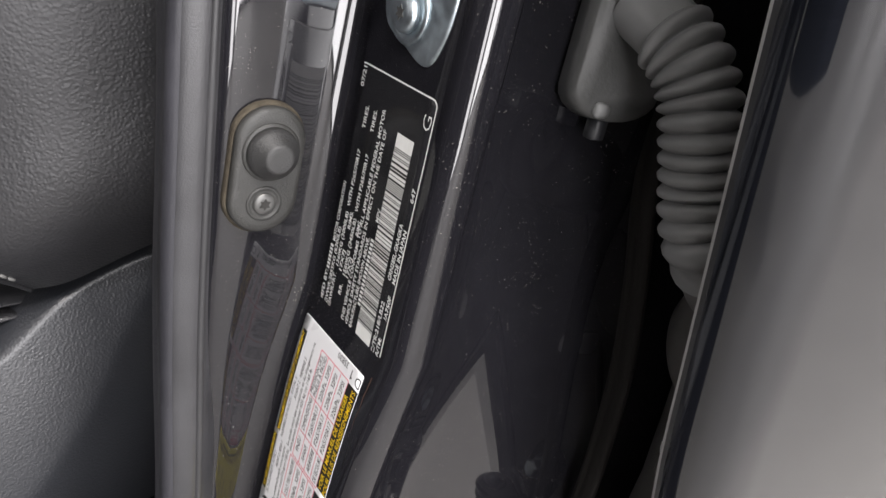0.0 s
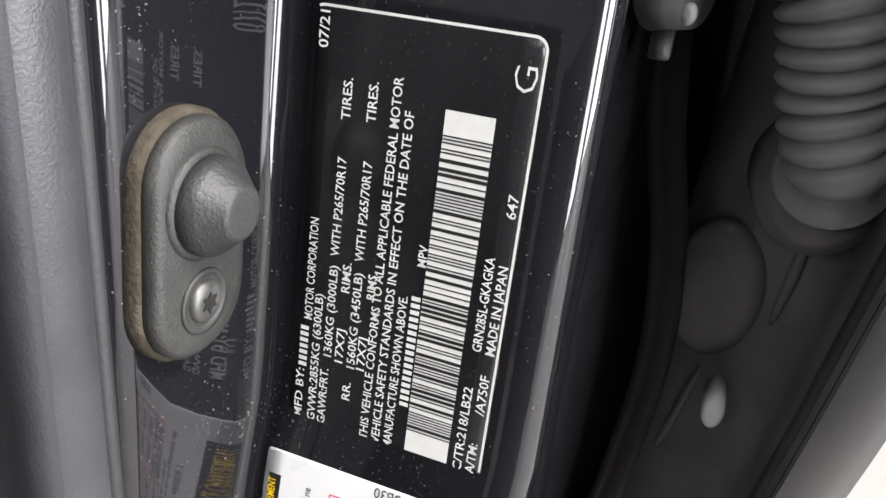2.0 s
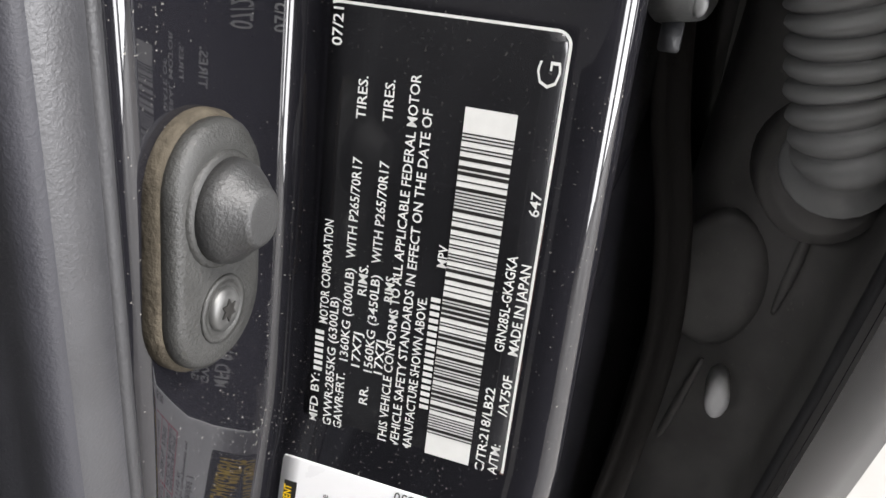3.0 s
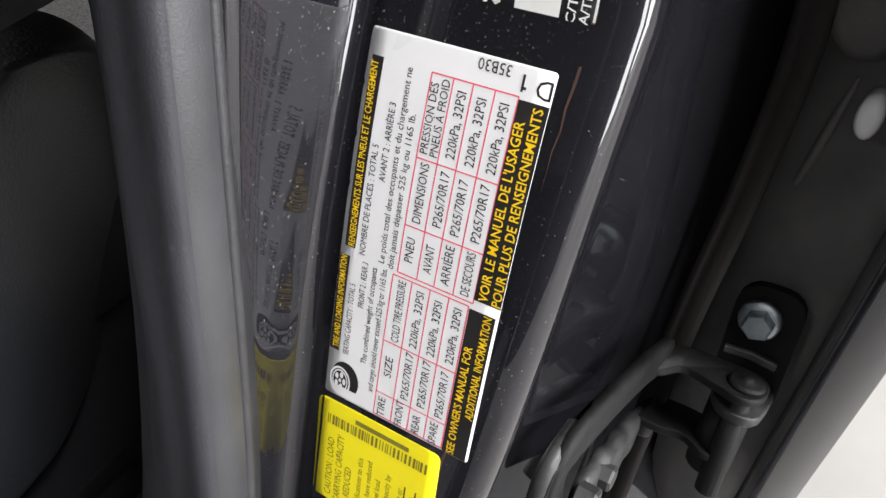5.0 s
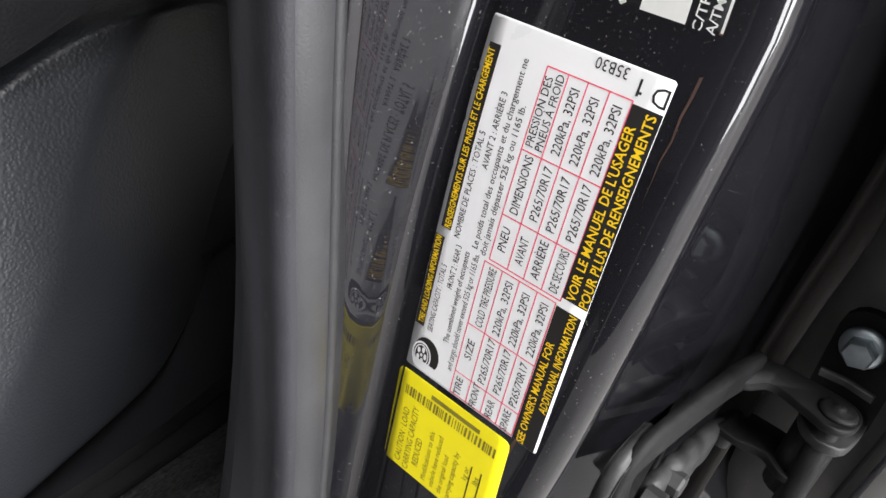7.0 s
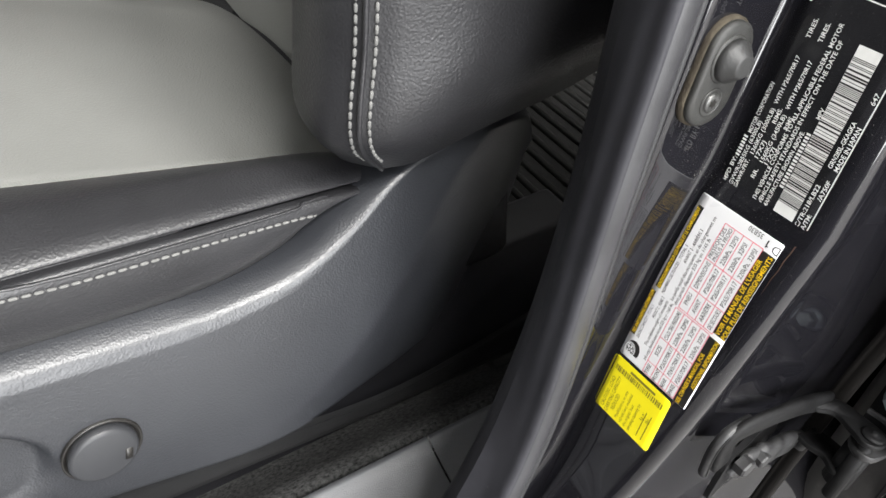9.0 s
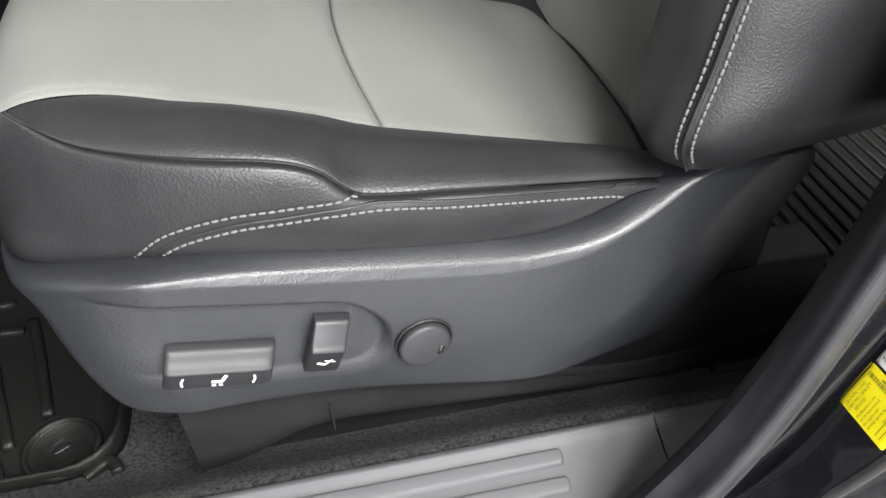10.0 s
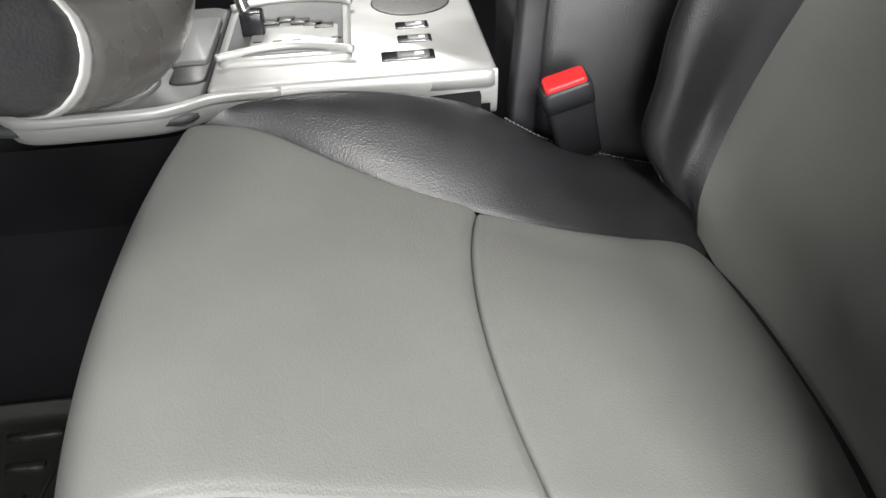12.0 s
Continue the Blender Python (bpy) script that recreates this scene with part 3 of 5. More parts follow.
CELLS_A = (
    ("TIRE", -3.44, -10.99, -10.37), ("SIZE", -3.37, -9.67, -9.05), ("COLD TIRE PRESSURE", -3.29, -8.54, -6.76), ("FRONT", -2.87, -11.02, -10.19), ("REAR", -2.32, -10.97, -10.39),
    ("SPARE", -1.78, -11.03, -10.34), ("P265/70R17", -2.78, -10.10, -8.65), ("P265/70R17", -2.26, -10.09, -8.66), ("P265/70R17", -1.71, -10.13, -8.72),
    ("220kPa, 32PSI", -2.74, -8.47, -6.85), ("220kPa, 32PSI", -2.21, -8.47, -6.89), ("220kPa, 32PSI", -1.66, -8.44, -6.86))
CELLS_B = (
    ("PNEU", -3.22, -6.20, -5.56), ("DIMENSIONS", -3.16, -5.14, -3.65), ("PRESSION DES", -3.26, -3.44, -1.81), ("PNEUS À FROID", -2.99, -3.45, -1.68),
    ("AVANT", -2.66, -6.29, -5.55), ("ARRIÈRE", -2.14, -6.41, -5.38), ("DE SECOURS", -1.57, -6.46, -5.33), ("P265/70R17", -2.60, -5.05, -3.69), ("P265/70R17", -2.10, -5.10, -3.73),
    ("P265/70R17", -1.55, -5.07, -3.67), ("220kPa, 32PSI", -2.56, -3.37, -1.84), ("220kPa, 32PSI", -2.05, -3.40, -1.86), ("220kPa, 32PSI", -1.50, -3.41, -1.83))
for row in CELLS_A:
    print_up(placard, *row, 0.24, INK_AND_SHADE, 0.0)
for row in CELLS_B:
    print_up(placard, *row, 0.22 if row[0][:4] in ("PRES", "PNEU") and len(row[0]) > 5 else 0.25, INK_AND_SHADE, 0.0)


def rules(u0, u1, v0, v1, ulines, vlines):
    """The red rules of one table, each a part."""
    t = 0.016
    for u in (u0, u1, *ulines):
        mesh_part("table_rule", *bar(u - t, u + t, v0, v1, 0.018, 0.018), RED_INK, placard, "thin red rule", smooth=False)
    for v in (v0, v1, *vlines):
        k = 0.018 * (v - v0)
        mesh_part("table_rule", *bar(u0 + k, u1 + k, v - t, v + t, 0.0185), RED_INK, placard, "thin red rule", smooth=False)


rules(-3.66, -1.47, -11.0, -6.68, (-3.09, -2.56, -2.02), (-10.25, -8.62))
rules(-3.47, -1.30, -6.57, -1.61, (-2.90, -2.40, -1.86), (-5.28, -3.58))
for body, u, v, length, height in (("35B30", -1.50, -1.03, 0.80, 0.26), ("D", -0.50, -1.16, 0.36, 0.42)):
    pts, faces = lettering(body, height)
    mesh_part("printed_line", [tuple(lab(u - length * x, v - y, face_w(v - y) + 0.022)) for x, y in pts], faces, INK_AND_SHADE, placard, smooth=False)


mesh_part("printed_line", *joined(bar(-1.21, -1.155, -1.50, -1.14, 0.022), bar(-1.16, -1.09, -1.45, -1.39, 0.0222)), INK_AND_SHADE, placard, smooth=False)


def disc(cu, cv, ru, rv, lift, hole=0.0, n=28):
    out = [lab(cu + ru * math.cos(2 * math.pi * i / n), cv + rv * math.sin(2 * math.pi * i / n), face_w(cv) + lift) for i in range(n)]
    if not hole:
        return [tuple(p) for p in out], [tuple(range(n))]
    inn = [lab(cu + ru * hole * math.cos(2 * math.pi * i / n), cv + rv * hole * math.sin(2 * math.pi * i / n), face_w(cv) + lift) for i in range(n)]
    return [tuple(p) for p in out + inn], [(i, (i + 1) % n, (i + 1) % n + n, i + n) for i in range(n)]


mesh_part("tyre_picture", *disc(-4.70, -10.42, 0.46, 0.56, 0.018), INK_AND_SHADE, placard, "black tyre picture", smooth=False)
spokes = [disc(-4.86, -10.52, 0.35, 0.46, 0.024, 0.86), disc(-4.86, -10.52, 0.26, 0.36, 0.024, 0.88)]
for i in range(5):
    a = 2 * math.pi * i / 5
    spokes.append(disc(-4.86 + 0.14 * math.cos(a), -10.52 + 0.2 * math.sin(a), 0.055, 0.10, 0.024))
spokes.append(disc(-4.86, -10.52, 0.045, 0.06, 0.024))
mesh_part("wheel_picture", *joined(*spokes), LABEL_WHITE, placard, "white wheel picture", smooth=False)

# ---- yellow load label ----
yellow = thing("load_label", "yellow load capacity label with black print below the placard", "label", at=lab(-3.4, -15, 0.8))
mesh_part("film", *sheet(-14.95, -11.28, lambda v: -5.52, lambda v: -1.42 - 0.01 * (v + 11), 0.010, 0.22), LABEL_YELLOW, yellow, "yellow printed film")
for row in (("CAUTION : LOAD", -4.98, -14.75, -12.6), ("CARRYING CAPACITY", -4.64, -14.85, -12.35), ("REDUCED", -4.30, -14.45, -13.35)):
    print_up(yellow, *row, 0.24, INK_FADED, 0.0)
rng = random.Random(3)
for row in (("Modifications to this", -3.90, -14.72, -12.75), ("vehicle have reduced", -3.58, -14.75, -12.70), ("the original load", -3.26, -14.75, -13.2), ("carrying capacity by", -2.94, -14.75, -12.80), ("kg or", -2.52, -13.55, -13.05), ("lbs", -2.14, -13.45, -13.15)):
    print_up(yellow, *row, 0.19, INK_FADED, 0.0)
bars, u = [], -5.15
while u < -1.75:
    wide = rng.choice((0.03, 0.03, 0.07))
    bars.append(bar(u, u + wide, -12.12, -11.78, 0.022))
    u += wide + rng.choice((0.035, 0.07))
mesh_part("bar_code", *joined(*bars), INK_FADED, yellow, "dark bars", smooth=False, kind="stuff")
mesh_part("printed_line", *bar(-4.2, -2.4, -11.70, -11.55, 0.022), INK_FADED, yellow, smooth=False)
for u in (-2.35, -2.0):
    mesh_part("ruled_line", *bar(u - 0.02, u + 0.02, -14.6, -12.9, 0.022), INK_AND_SHADE, yellow, smooth=False)

# ---- door switch on the pillar's side wall ----
switch = thing("door_switch", "dark grey plastic door switch with a rubber button, dusty edges", "switch", at=lab(-6, 4.6, 2.5))
s45 = strip_w(4.6)
WALL_A, WALL_B = Vector((wall_u(4.9) - 0.03, s45 - 1.1)), Vector((wall_u(4.9), 1.25))
along = (WALL_A - WALL_B).normalized()
away = Vector((along.y, -along.x))
middle = WALL_B + along * ((WALL_A - WALL_B).length * 0.50)


def on_wall(a, v, h):
    """a across the wall (towards the strip), v up, h out of it; centimetres."""
    p = middle + along * a + away * h
    return lab(p.x, v, p.y)


def wall_stack(cv, outline, layers, ca=0.0):
    """Rings of one outline (a, v) at growing heights: (height, scale, shift)."""
    return stack([[on_wall(ca + a * k, cv + v * k, h) for a, v in outline] for h, k in layers])


plate = rounded(2.60, 4.72, 1.25, 9)
mesh_part("gasket", *wall_stack(4.95, plate, ((-0.25, 1.04), (0.22, 1.04), (0.30, 1.0))), FOAM, switch, "dusty brown foam gasket")
mesh_part("body", *wall_stack(4.95, plate, ((0.2, 0.99), (0.48, 0.99), (0.60, 0.93), (0.62, 0.80))), PILLAR_SWITCH, switch)
ringc = circle(0.86, 28)
mesh_part("collar", *wall_stack(5.70, ringc, ((0.5, 1.26), (0.64, 1.24), (0.70, 1.16))), PILLAR_SWITCH, switch)
button = mesh_part("button", *wall_stack(5.70, ringc, ((0.6, 1.10), (0.84, 1.10), (0.96, 1.06), (1.06, 0.97), (1.30, 0.71), (1.38, 0.64), (1.44, 0.58), (1.455, 0.50), (1.45, 0.3))), BUTTON, switch, "dull black rubber button")
mesh_part("screw_seat", *wall_stack(3.78, ringc, ((0.60, 0.78), (0.67, 0.76), (0.67, 0.62), (0.56, 0.58))), PILLAR_SWITCH, switch)
screw = mesh_part("screw", *wall_stack(3.78, ringc, ((0.50, 0.50), (0.66, 0.50), (0.74, 0.42), (0.75, 0.24))), SCREW, switch, "dull steel star-drive screw")
star = [((0.20 if i % 2 else 0.11) * math.cos(math.pi * i / 6), (0.20 if i % 2 else 0.11) * math.sin(math.pi * i / 6)) for i in range(12)]
# stands proud of the head; black colour gives the recess its shade
mesh_part("drive", *wall_stack(3.78, star, ((0.70, 1.15), (0.775, 1.15))), INK_AND_SHADE, screw, "dark star recess", smooth=False)

# ---- striker plate above the label ----
striker = thing("door_striker", "zinc-plated steel door striker plate bolted to the pillar", "striker", at=lab(-2, 10, 0))
outline = [(-3.75, 16), (-3.85, 12.5), (-3.72, 11.4), (-3.40, 10.55), (-2.9, 10.22), (-2.2, 10.02), (-1.4, 9.72), (-0.9, 9.62), (-0.55, 9.72), (-0.25, 10.1), (0.05, 10.9), (0.18, 11.8), (0.20, 13), (0.2, 16)]
outline = [(p.x - 0.3, p.y + 0.42) for p in even([(u, v, 0) for u, v in outline], 72)]


def plate_stack(layers):
    cu, cv = -2.1, 13.05
    return stack([[lab(cu + (u - cu) * k, cv + (v - cv) * k, face_w(v) + h) for u, v in outline] for h, k in layers])


mesh_part("plate", *plate_stack(((-0.25, 1.0), (0.0, 1.0), (0.06, 0.994), (0.09, 0.98), (0.10, 0.965), (0.102, 0.93))), ZINC, striker, smooth=False)


def face_stack(cu, cv, outl, layers):
    return stack([[lab(cu + a * k, cv + b * k, h) for a, b in outl] for h, k in layers])


mesh_part("washer_dimple", *face_stack(-2.30, 11.45, circle(1.0, 28), ((0.09, 1.05), (0.20, 0.98), (0.20, 0.80), (0.16, 0.74))), ZINC, striker)
bolt = mesh_part("bolt", *face_stack(-2.30, 11.4, circle(0.62, 24), ((0.1, 1.0), (0.35, 1.0), (0.48, 0.85), (0.50, 0.5))), ZINC, striker, "zinc star-drive bolt")
# raised star too, its darker colour put in for the recess's shade
mesh_part("drive", *face_stack(-2.30, 11.4, star, ((0.45, 1.3), (0.515, 1.3))), SCREW, bolt, "star recess", smooth=False)
loop = [lab(-2.6 + 0.1 * i, 14.4, 0.3 + 2.6 * math.sin(math.pi * i / 12)) for i in range(13)]
mesh_part("striker_loop", *sweep(loop, circle(0.0045, 10)), STEEL, striker)

# ---- rear door edge, hinge and wiring boot ----
rear_door = thing("rear_door", "glossy black rear door, closed, its front edge beside the pillar", "door", at=(0.1, -0.07, 0.45))


def rim_at(z):
    return Vector((table(z, ((0.4, 0.112), (0.5, 0.099), (0.6, 0.087), (0.7, 0.0755), (0.8, 0.0675), (0.9, 0.065), (1.0, 0.063), (1.4, 0.06))), -0.0823 + 0.068 * (0.8 - z), z))


skin, inner = [], []
for i in range(17):
    z = 0.42 + 0.042 * i
    r = rim_at(z)
    bow = -0.03 * math.sin(math.pi * min(1, max(0, (z - 0.35) / 1.1)))
    skin.append([r + Vector(p) for p in ((0.004, 0.0150, 0), (-0.002, 0.0140, 0), (-0.0042, 0.0132, 0), (-0.0046, 0.0115, 0), (-0.0030, 0.0106, 0), (-0.0022, 0.0098, 0), (-0.0026, 0.0085, 0), (-0.0022, 0.0030, 0), (-0.0008, 0.0006, 0), (0.0012, -0.0012, 0), (0.008, -0.0024, 0), (0.04, -0.0050 + 0.1 * bow, 0), (0.15, -0.012 + 0.4 * bow, 0), (0.4, -0.018 + bow, 0), (1.0, -0.015 + bow, 0))])
    d = table(z, ((0.60, 0.100), (0.67, 0.106), (0.75, 0.121), (1.3, 0.128))) - r.x
    inner.append([r + Vector(p) for p in ((0.002, 0.0142, 0), (0.008, 0.0160, 0), (0.013, 0.0180, 0), (0.5 * d, 0.0185, 0), (d - 0.006, 0.019, 0), (d - 0.001, 0.021, 0), (d, 0.026, 0), (d, 0.035, 0), (d + 0.003, 0.055, 0), (d + 0.015, 0.064, 0), (d + 0.06, 0.068, 0), (d + 0.3, 0.075, 0), (d + 0.31, 0.26, 0))])
mesh_part("door_skin", *surface(skin, 40, 44, ), DOOR_PAINT, rear_door, "glossy black outer skin")
mesh_part("edge_panel", *surface(inner, 40, 48), SEALER, rear_door, "satin black edge panel")
gasket = [rim_at(0.5 + 0.03 * i) + Vector((0.010, 0.0165, 0)) for i in range(22)]
mesh_part("edge_gasket", *sweep(gasket, circle(0.0022, 8)), RUBBER, rear_door)
pad = lab(4.1, 1.1, -12.0)
mesh_part("damping_pad", *stack([[pad + Vector((-h, 0.0135 * k * math.cos(t), 0.024 * k * math.sin(t))) for t in [2 * math.pi * i / 28 for i in range(28)]] for h, k in ((-0.004, 1.2), (-0.0008, 1.12), (0.0002, 1.0), (0.0007, 0.86), (0.0011, 0.66), (0.0013, 0.42), (0.0014, 0.2))]), SEALER, rear_door, "soft rounded swelling of the panel")
for p, q in (((6.25, 4.4, -10.75), (6.0, 0.6, -11.95)), ((4.3, -1.9, -12.7), (3.1, -8.0, -14.7))):
    mesh_part("pressed_rib", *sweep(even([lab(*p), lab(0.5 * (p[0] + q[0]) + 0.05, 0.5 * (p[1] + q[1]), 0.5 * (p[2] + q[2])), lab(*q)], 14), circle(0.0030, 12), up=AX_V, scale=[math.sin(math.pi * (i + 0.3) / 13.6) ** 0.6 * 0.5 + 0.1 for i in range(14)]), SEALER, rear_door, "pressed rib of the edge panel")
plug = lab(5.0, -2.8, -12.0)
mesh_part("plug", *stack([[plug + AX_U * (0.0040 * k * math.cos(t)) + AX_V * (0.0071 * k * math.sin(t)) + AX_W * h for t in [2 * math.pi * i / 18 for i in range(18)]] for h, k in ((-0.01, 1.0), (0.004, 1.0), (0.0065, 0.8), (0.007, 0.4))]), LABEL_WHITE, rear_door, "white plastic hole plug")

boot = thing("wiring_boot", "ribbed dark grey rubber wiring boot between pillar and rear door", "boot", at=lab(4, 10, -7))
mesh_part("housing", *stack([[lab(1.1 + a * k * 0.40, 12.3 + b * k, -5.6 + c) for a, b, c in [(x * 1.0, y, -1.9 * x * 0.8) for x, y in rounded(2.1, 5.8, 1.0, 6)]] for k in (1.0,)] + [[lab(1.9 + a * k * 0.36, 12.4 + b * k, -5.5 + c) for a, b, c in [(x * 1.0, y, -1.9 * x * 0.8) for x, y in rounded(2.1, 5.8, 1.0, 6)]] for k in (0.98, 0.85)]), PLUG_CASE, boot, "dark grey plastic plug housing")
mesh_part("knob", *stack([[lab(1.85 + 0.19 * k * math.cos(t), 9.9 + 0.26 * k * math.sin(t), -4.95 + h) for t in [2 * math.pi * i / 14 for i in range(14)]] for h, k in ((-0.3, 1.0), (0.10, 1.0), (0.20, 0.7), (0.22, 0.3))]), BOOT, boot, "small rubber knob")
mesh_part("clip", *stack([[lab(1.35 + 0.5 * a, 9.15 + 0.55 * b, -5.6 + h) for a, b in rounded(1.0, 1.3, 0.15, 3)] for h in (-0.25, 0.25)]), SWITCH, boot)
line = even([lab(1.7, 13.3, -5.4), lab(3.0, 12.75, -5.6), lab(3.92, 12.1, -5.8), lab(4.48, 11.3, -6.0), lab(4.87, 10.4, -6.1), lab(5.12, 9.45, -6.3), lab(5.35, 8.5, -6.5), lab(5.62, 7.7, -6.6), lab(5.9, 6.95, -6.9), lab(5.95, 6.5, -7.6)], 240)
widths = []
for i in range(240):
    t = i / 239
    rib = abs(math.sin(math.pi * 13 * (t - 0.16) / 0.76)) ** 0.75 if 0.16 < t < 0.92 else 0.30
    widths.append((1.00 + 0.31 * rib) * (1 + 0.35 * smoothstep(0.93, 1.0, t)))
mesh_part("bellows", *sweep(line, circle(0.0098, 22), scale=widths, up=AX_W), BOOT, boot, "ribbed rubber bellows")

mesh_part("grommet", *stack([[lab(5.95 + k * 1.8 * math.cos(t), 6.0 + k * 2.0 * math.sin(t), -8.6 - 0.3 * math.sin(t) + h) for t in [2 * math.pi * i / 30 for i in range(30)]] for h, k in ((-2.2, 1.05), (-0.5, 1.0), (-0.1, 0.94), (0.1, 0.8), (0.5, 0.7))]), SEALER, boot, "dark rubber grommet plate")
hinge = mesh_part("door_hinge", *stack([[lab(-0.55 + h + 0.16 * (b + 4.5), -16.6 + a - 0.16 * (b + 4.5), -9.0 + b) for a, b in rounded(3.6, 8.6, 0.8, 4)] for h in (-0.5, -0.15)]), HINGE_BLACK, rear_door, "dirty black painted hinge leaf", smooth=False)


def flat_plate(outline, v, thick, tilt=0.0):
    """A flat plate square to the hinge pin, its rim rounded; outline in (u, w)."""
    cu = sum(p[0] for p in outline) / len(outline)
    cw = sum(p[1] for p in outline) / len(outline)
    loop = even([(p[0], p[1], 0) for p in outline + outline[:1]], 4 * len(outline) + 1)[:-1]
    layers = ((-thick, 0.95), (-0.8 * thick, 1.0), (-0.2 * thick, 1.0), (-0.05 * thick, 0.985), (0.0, 0.94))
    return stack([[lab(cu + k * (p.x - cu), v + h + tilt * (p.x - cu), cw + k * (p.y - cw)) for p in loop] for h, k in layers])


def ribbon(points, width, thick, scale=None):
    """A flat band along the pillar's outer face."""
    line = even([lab(*p) for p in points], 30)
    outline = [(x * 0.01, y * 0.01) for x, y in rounded(width, thick, 0.4 * thick, 3)]
    return sweep(line, outline, up=AX_U, scale=scale) if scale else sweep(line, outline, up=AX_U)


# the upper arm curls round the leaf's end, then turns out to the pin as a plate
upper = flat_plate([(0.75, -10.0), (0.85, -11.0), (1.25, -11.72), (2.16, -12.26), (3.29, -12.28), (4.6, -12.2), (5.15, -11.7), (5.1, -10.7), (4.48, -10.16), (3.36, -10.5), (2.2, -10.75), (1.5, -9.9)], -12.9, 0.35)
curl = ribbon([(1.35, -13.1, -11.4), (1.2, -12.7, -9.3), (1.0, -12.75, -7.6), (0.8, -12.97, -6.16), (0.55, -13.44, -4.35), (0.4, -14.5, -3.8), (0.3, -16.6, -4.6)], 1.35, 0.5)
mesh_part("upper_arm", *joined(curl, upper), HINGE_BLACK, hinge, "worn black hinge arm")
lower = flat_plate([(1.0, -11.3), (1.42, -13.1), (2.31, -13.33), (3.6, -13.2), (4.5, -12.6), (4.7, -11.4), (3.9, -10.8), (2.9, -11.4), (1.9, -11.2)], -16.2, 0.35)
mesh_part("lower_arm", *joined(ribbon([(1.5, -16.3, -12.3), (1.0, -16.9, -12.6), (0.6, -17.8, -12.4), (0.3, -18.6, -11.8)], 1.2, 0.5), lower), HINGE_BLACK, hinge, "worn black hinge arm")
# bare casting between the arms, with a lug and two bolts, and the leaf's pale rim
lumps = [0.62 + 0.38 * smoothstep(0, 0.25, i / 29) + 0.10 * math.sin(1.1 * i) * smoothstep(0.2, 0.5, i / 29) for i in range(30)]
casting = mesh_part("casting", *ribbon([(0.95, -17.0, -12.3), (0.92, -16.9, -10.6), (0.88, -16.85, -9.2), (0.80, -16.9, -7.9), (0.70, -17.0, -6.8), (0.55, -17.9, -6.2)], 1.75, 0.7, lumps), HINGE_WORN, hinge, "worn bare metal casting")
mesh_part("lug", *stack([[lab(0.9 + h, -17.15 + 0.62 * k * math.cos(t), -12.3 + 0.42 * k * math.sin(t)) for t in [2 * math.pi * i / 14 for i in range(14)]] for h, k in ((0.0, 1.0), (0.5, 1.0), (0.68, 0.8), (0.72, 0.4))]), HINGE_WORN, casting)
for v, w, k0 in ((-16.6, -7.6, 0.50), (-16.4, -5.75, 0.62)):
    mesh_part("hinge_bolt", *stack([[lab(0.8 + h, v + k0 * k * math.cos(t), w + k0 * k * math.sin(t)) for t in [math.pi * i / 3 + 0.2 for i in range(6)]] for h, k in ((0.0, 1.0), (0.62, 1.0), (0.72, 0.86), (0.73, 0.4))]), HINGE_WORN, casting, "dull hexagon bolt", smooth=False)
mesh_part("leaf_rim", *ribbon([(0.35, -13.0, -5.1), (0.3, -13.3, -3.7), (0.25, -14.0, -3.05), (0.2, -15.3, -3.0), (0.2, -17.0, -3.4)], 0.36, 0.6), HINGE_WORN, hinge, "pale rim of the leaf")
mesh_part("hinge_bracket", *flat_plate([(3.2, -13.6), (5.2, -13.6), (5.25, -11.2), (4.7, -10.6), (4.0, -10.7), (3.35, -11.6)], -13.9, 0.45), HINGE_WORN, hinge, "worn bare-edged door bracket")
mesh_part("bracket_rim", *sweep([lab(3.2, -12.5, -12.45), lab(4.1, -12.45, -12.5), lab(5.1, -12.5, -12.4)], [(x * 0.01, y * 0.01) for x, y in rounded(0.22, 0.34, 0.08, 3)], up=AX_V), HINGE_WORN, hinge, "worn upright bracket rim", smooth=False)
mesh_part("knuckle", *sweep([lab(4.0, -17.4, -12.0), lab(4.15, -14.3, -11.9)], circle(0.0085, 16), up=AX_W), HINGE_BLACK, hinge, "black hinge knuckle")
mesh_part("hinge_pin", *sweep([lab(4.35, -18.0, -11.2), lab(4.41, -12.75, -11.15)], circle(0.0045, 14), up=AX_W), HINGE_BLACK, hinge)
mesh_part("pin_head", *stack([[lab(4.41 + k * math.cos(t), -12.9 + h, -11.15 + k * math.sin(t)) for t in [2 * math.pi * i / 20 for i in range(20)]] for h, k in ((0.0, 0.68), (0.12, 0.66), (0.20, 0.52), (0.20, 0.24), (0.30, 0.20), (0.33, 0.08))]), HINGE_BLACK, hinge, "riveted pin head")
leaf = rounded(2.5, 5.2, 0.9, 5)
mesh_part("door_leaf", *stack([[lab(4.2 + a, -12.6 + b, -13.6 + h) for a, b in leaf] for h in (-0.3, 0.15, 0.2)]), HINGE_BLACK, hinge, "black door leaf", smooth=False)
bolt = mesh_part("door_bolt", *stack([[lab(4.0 + k * math.cos(t), -11.3 + k * math.sin(t), -13.4 + h) for t in [2 * math.pi * i / 26 for i in range(26)]] for h, k in ((0.1, 0.80), (0.24, 0.80), (0.34, 0.74), (0.42, 0.60), (0.44, 0.4))]), ZINC, hinge, "round zinc bolt flange")
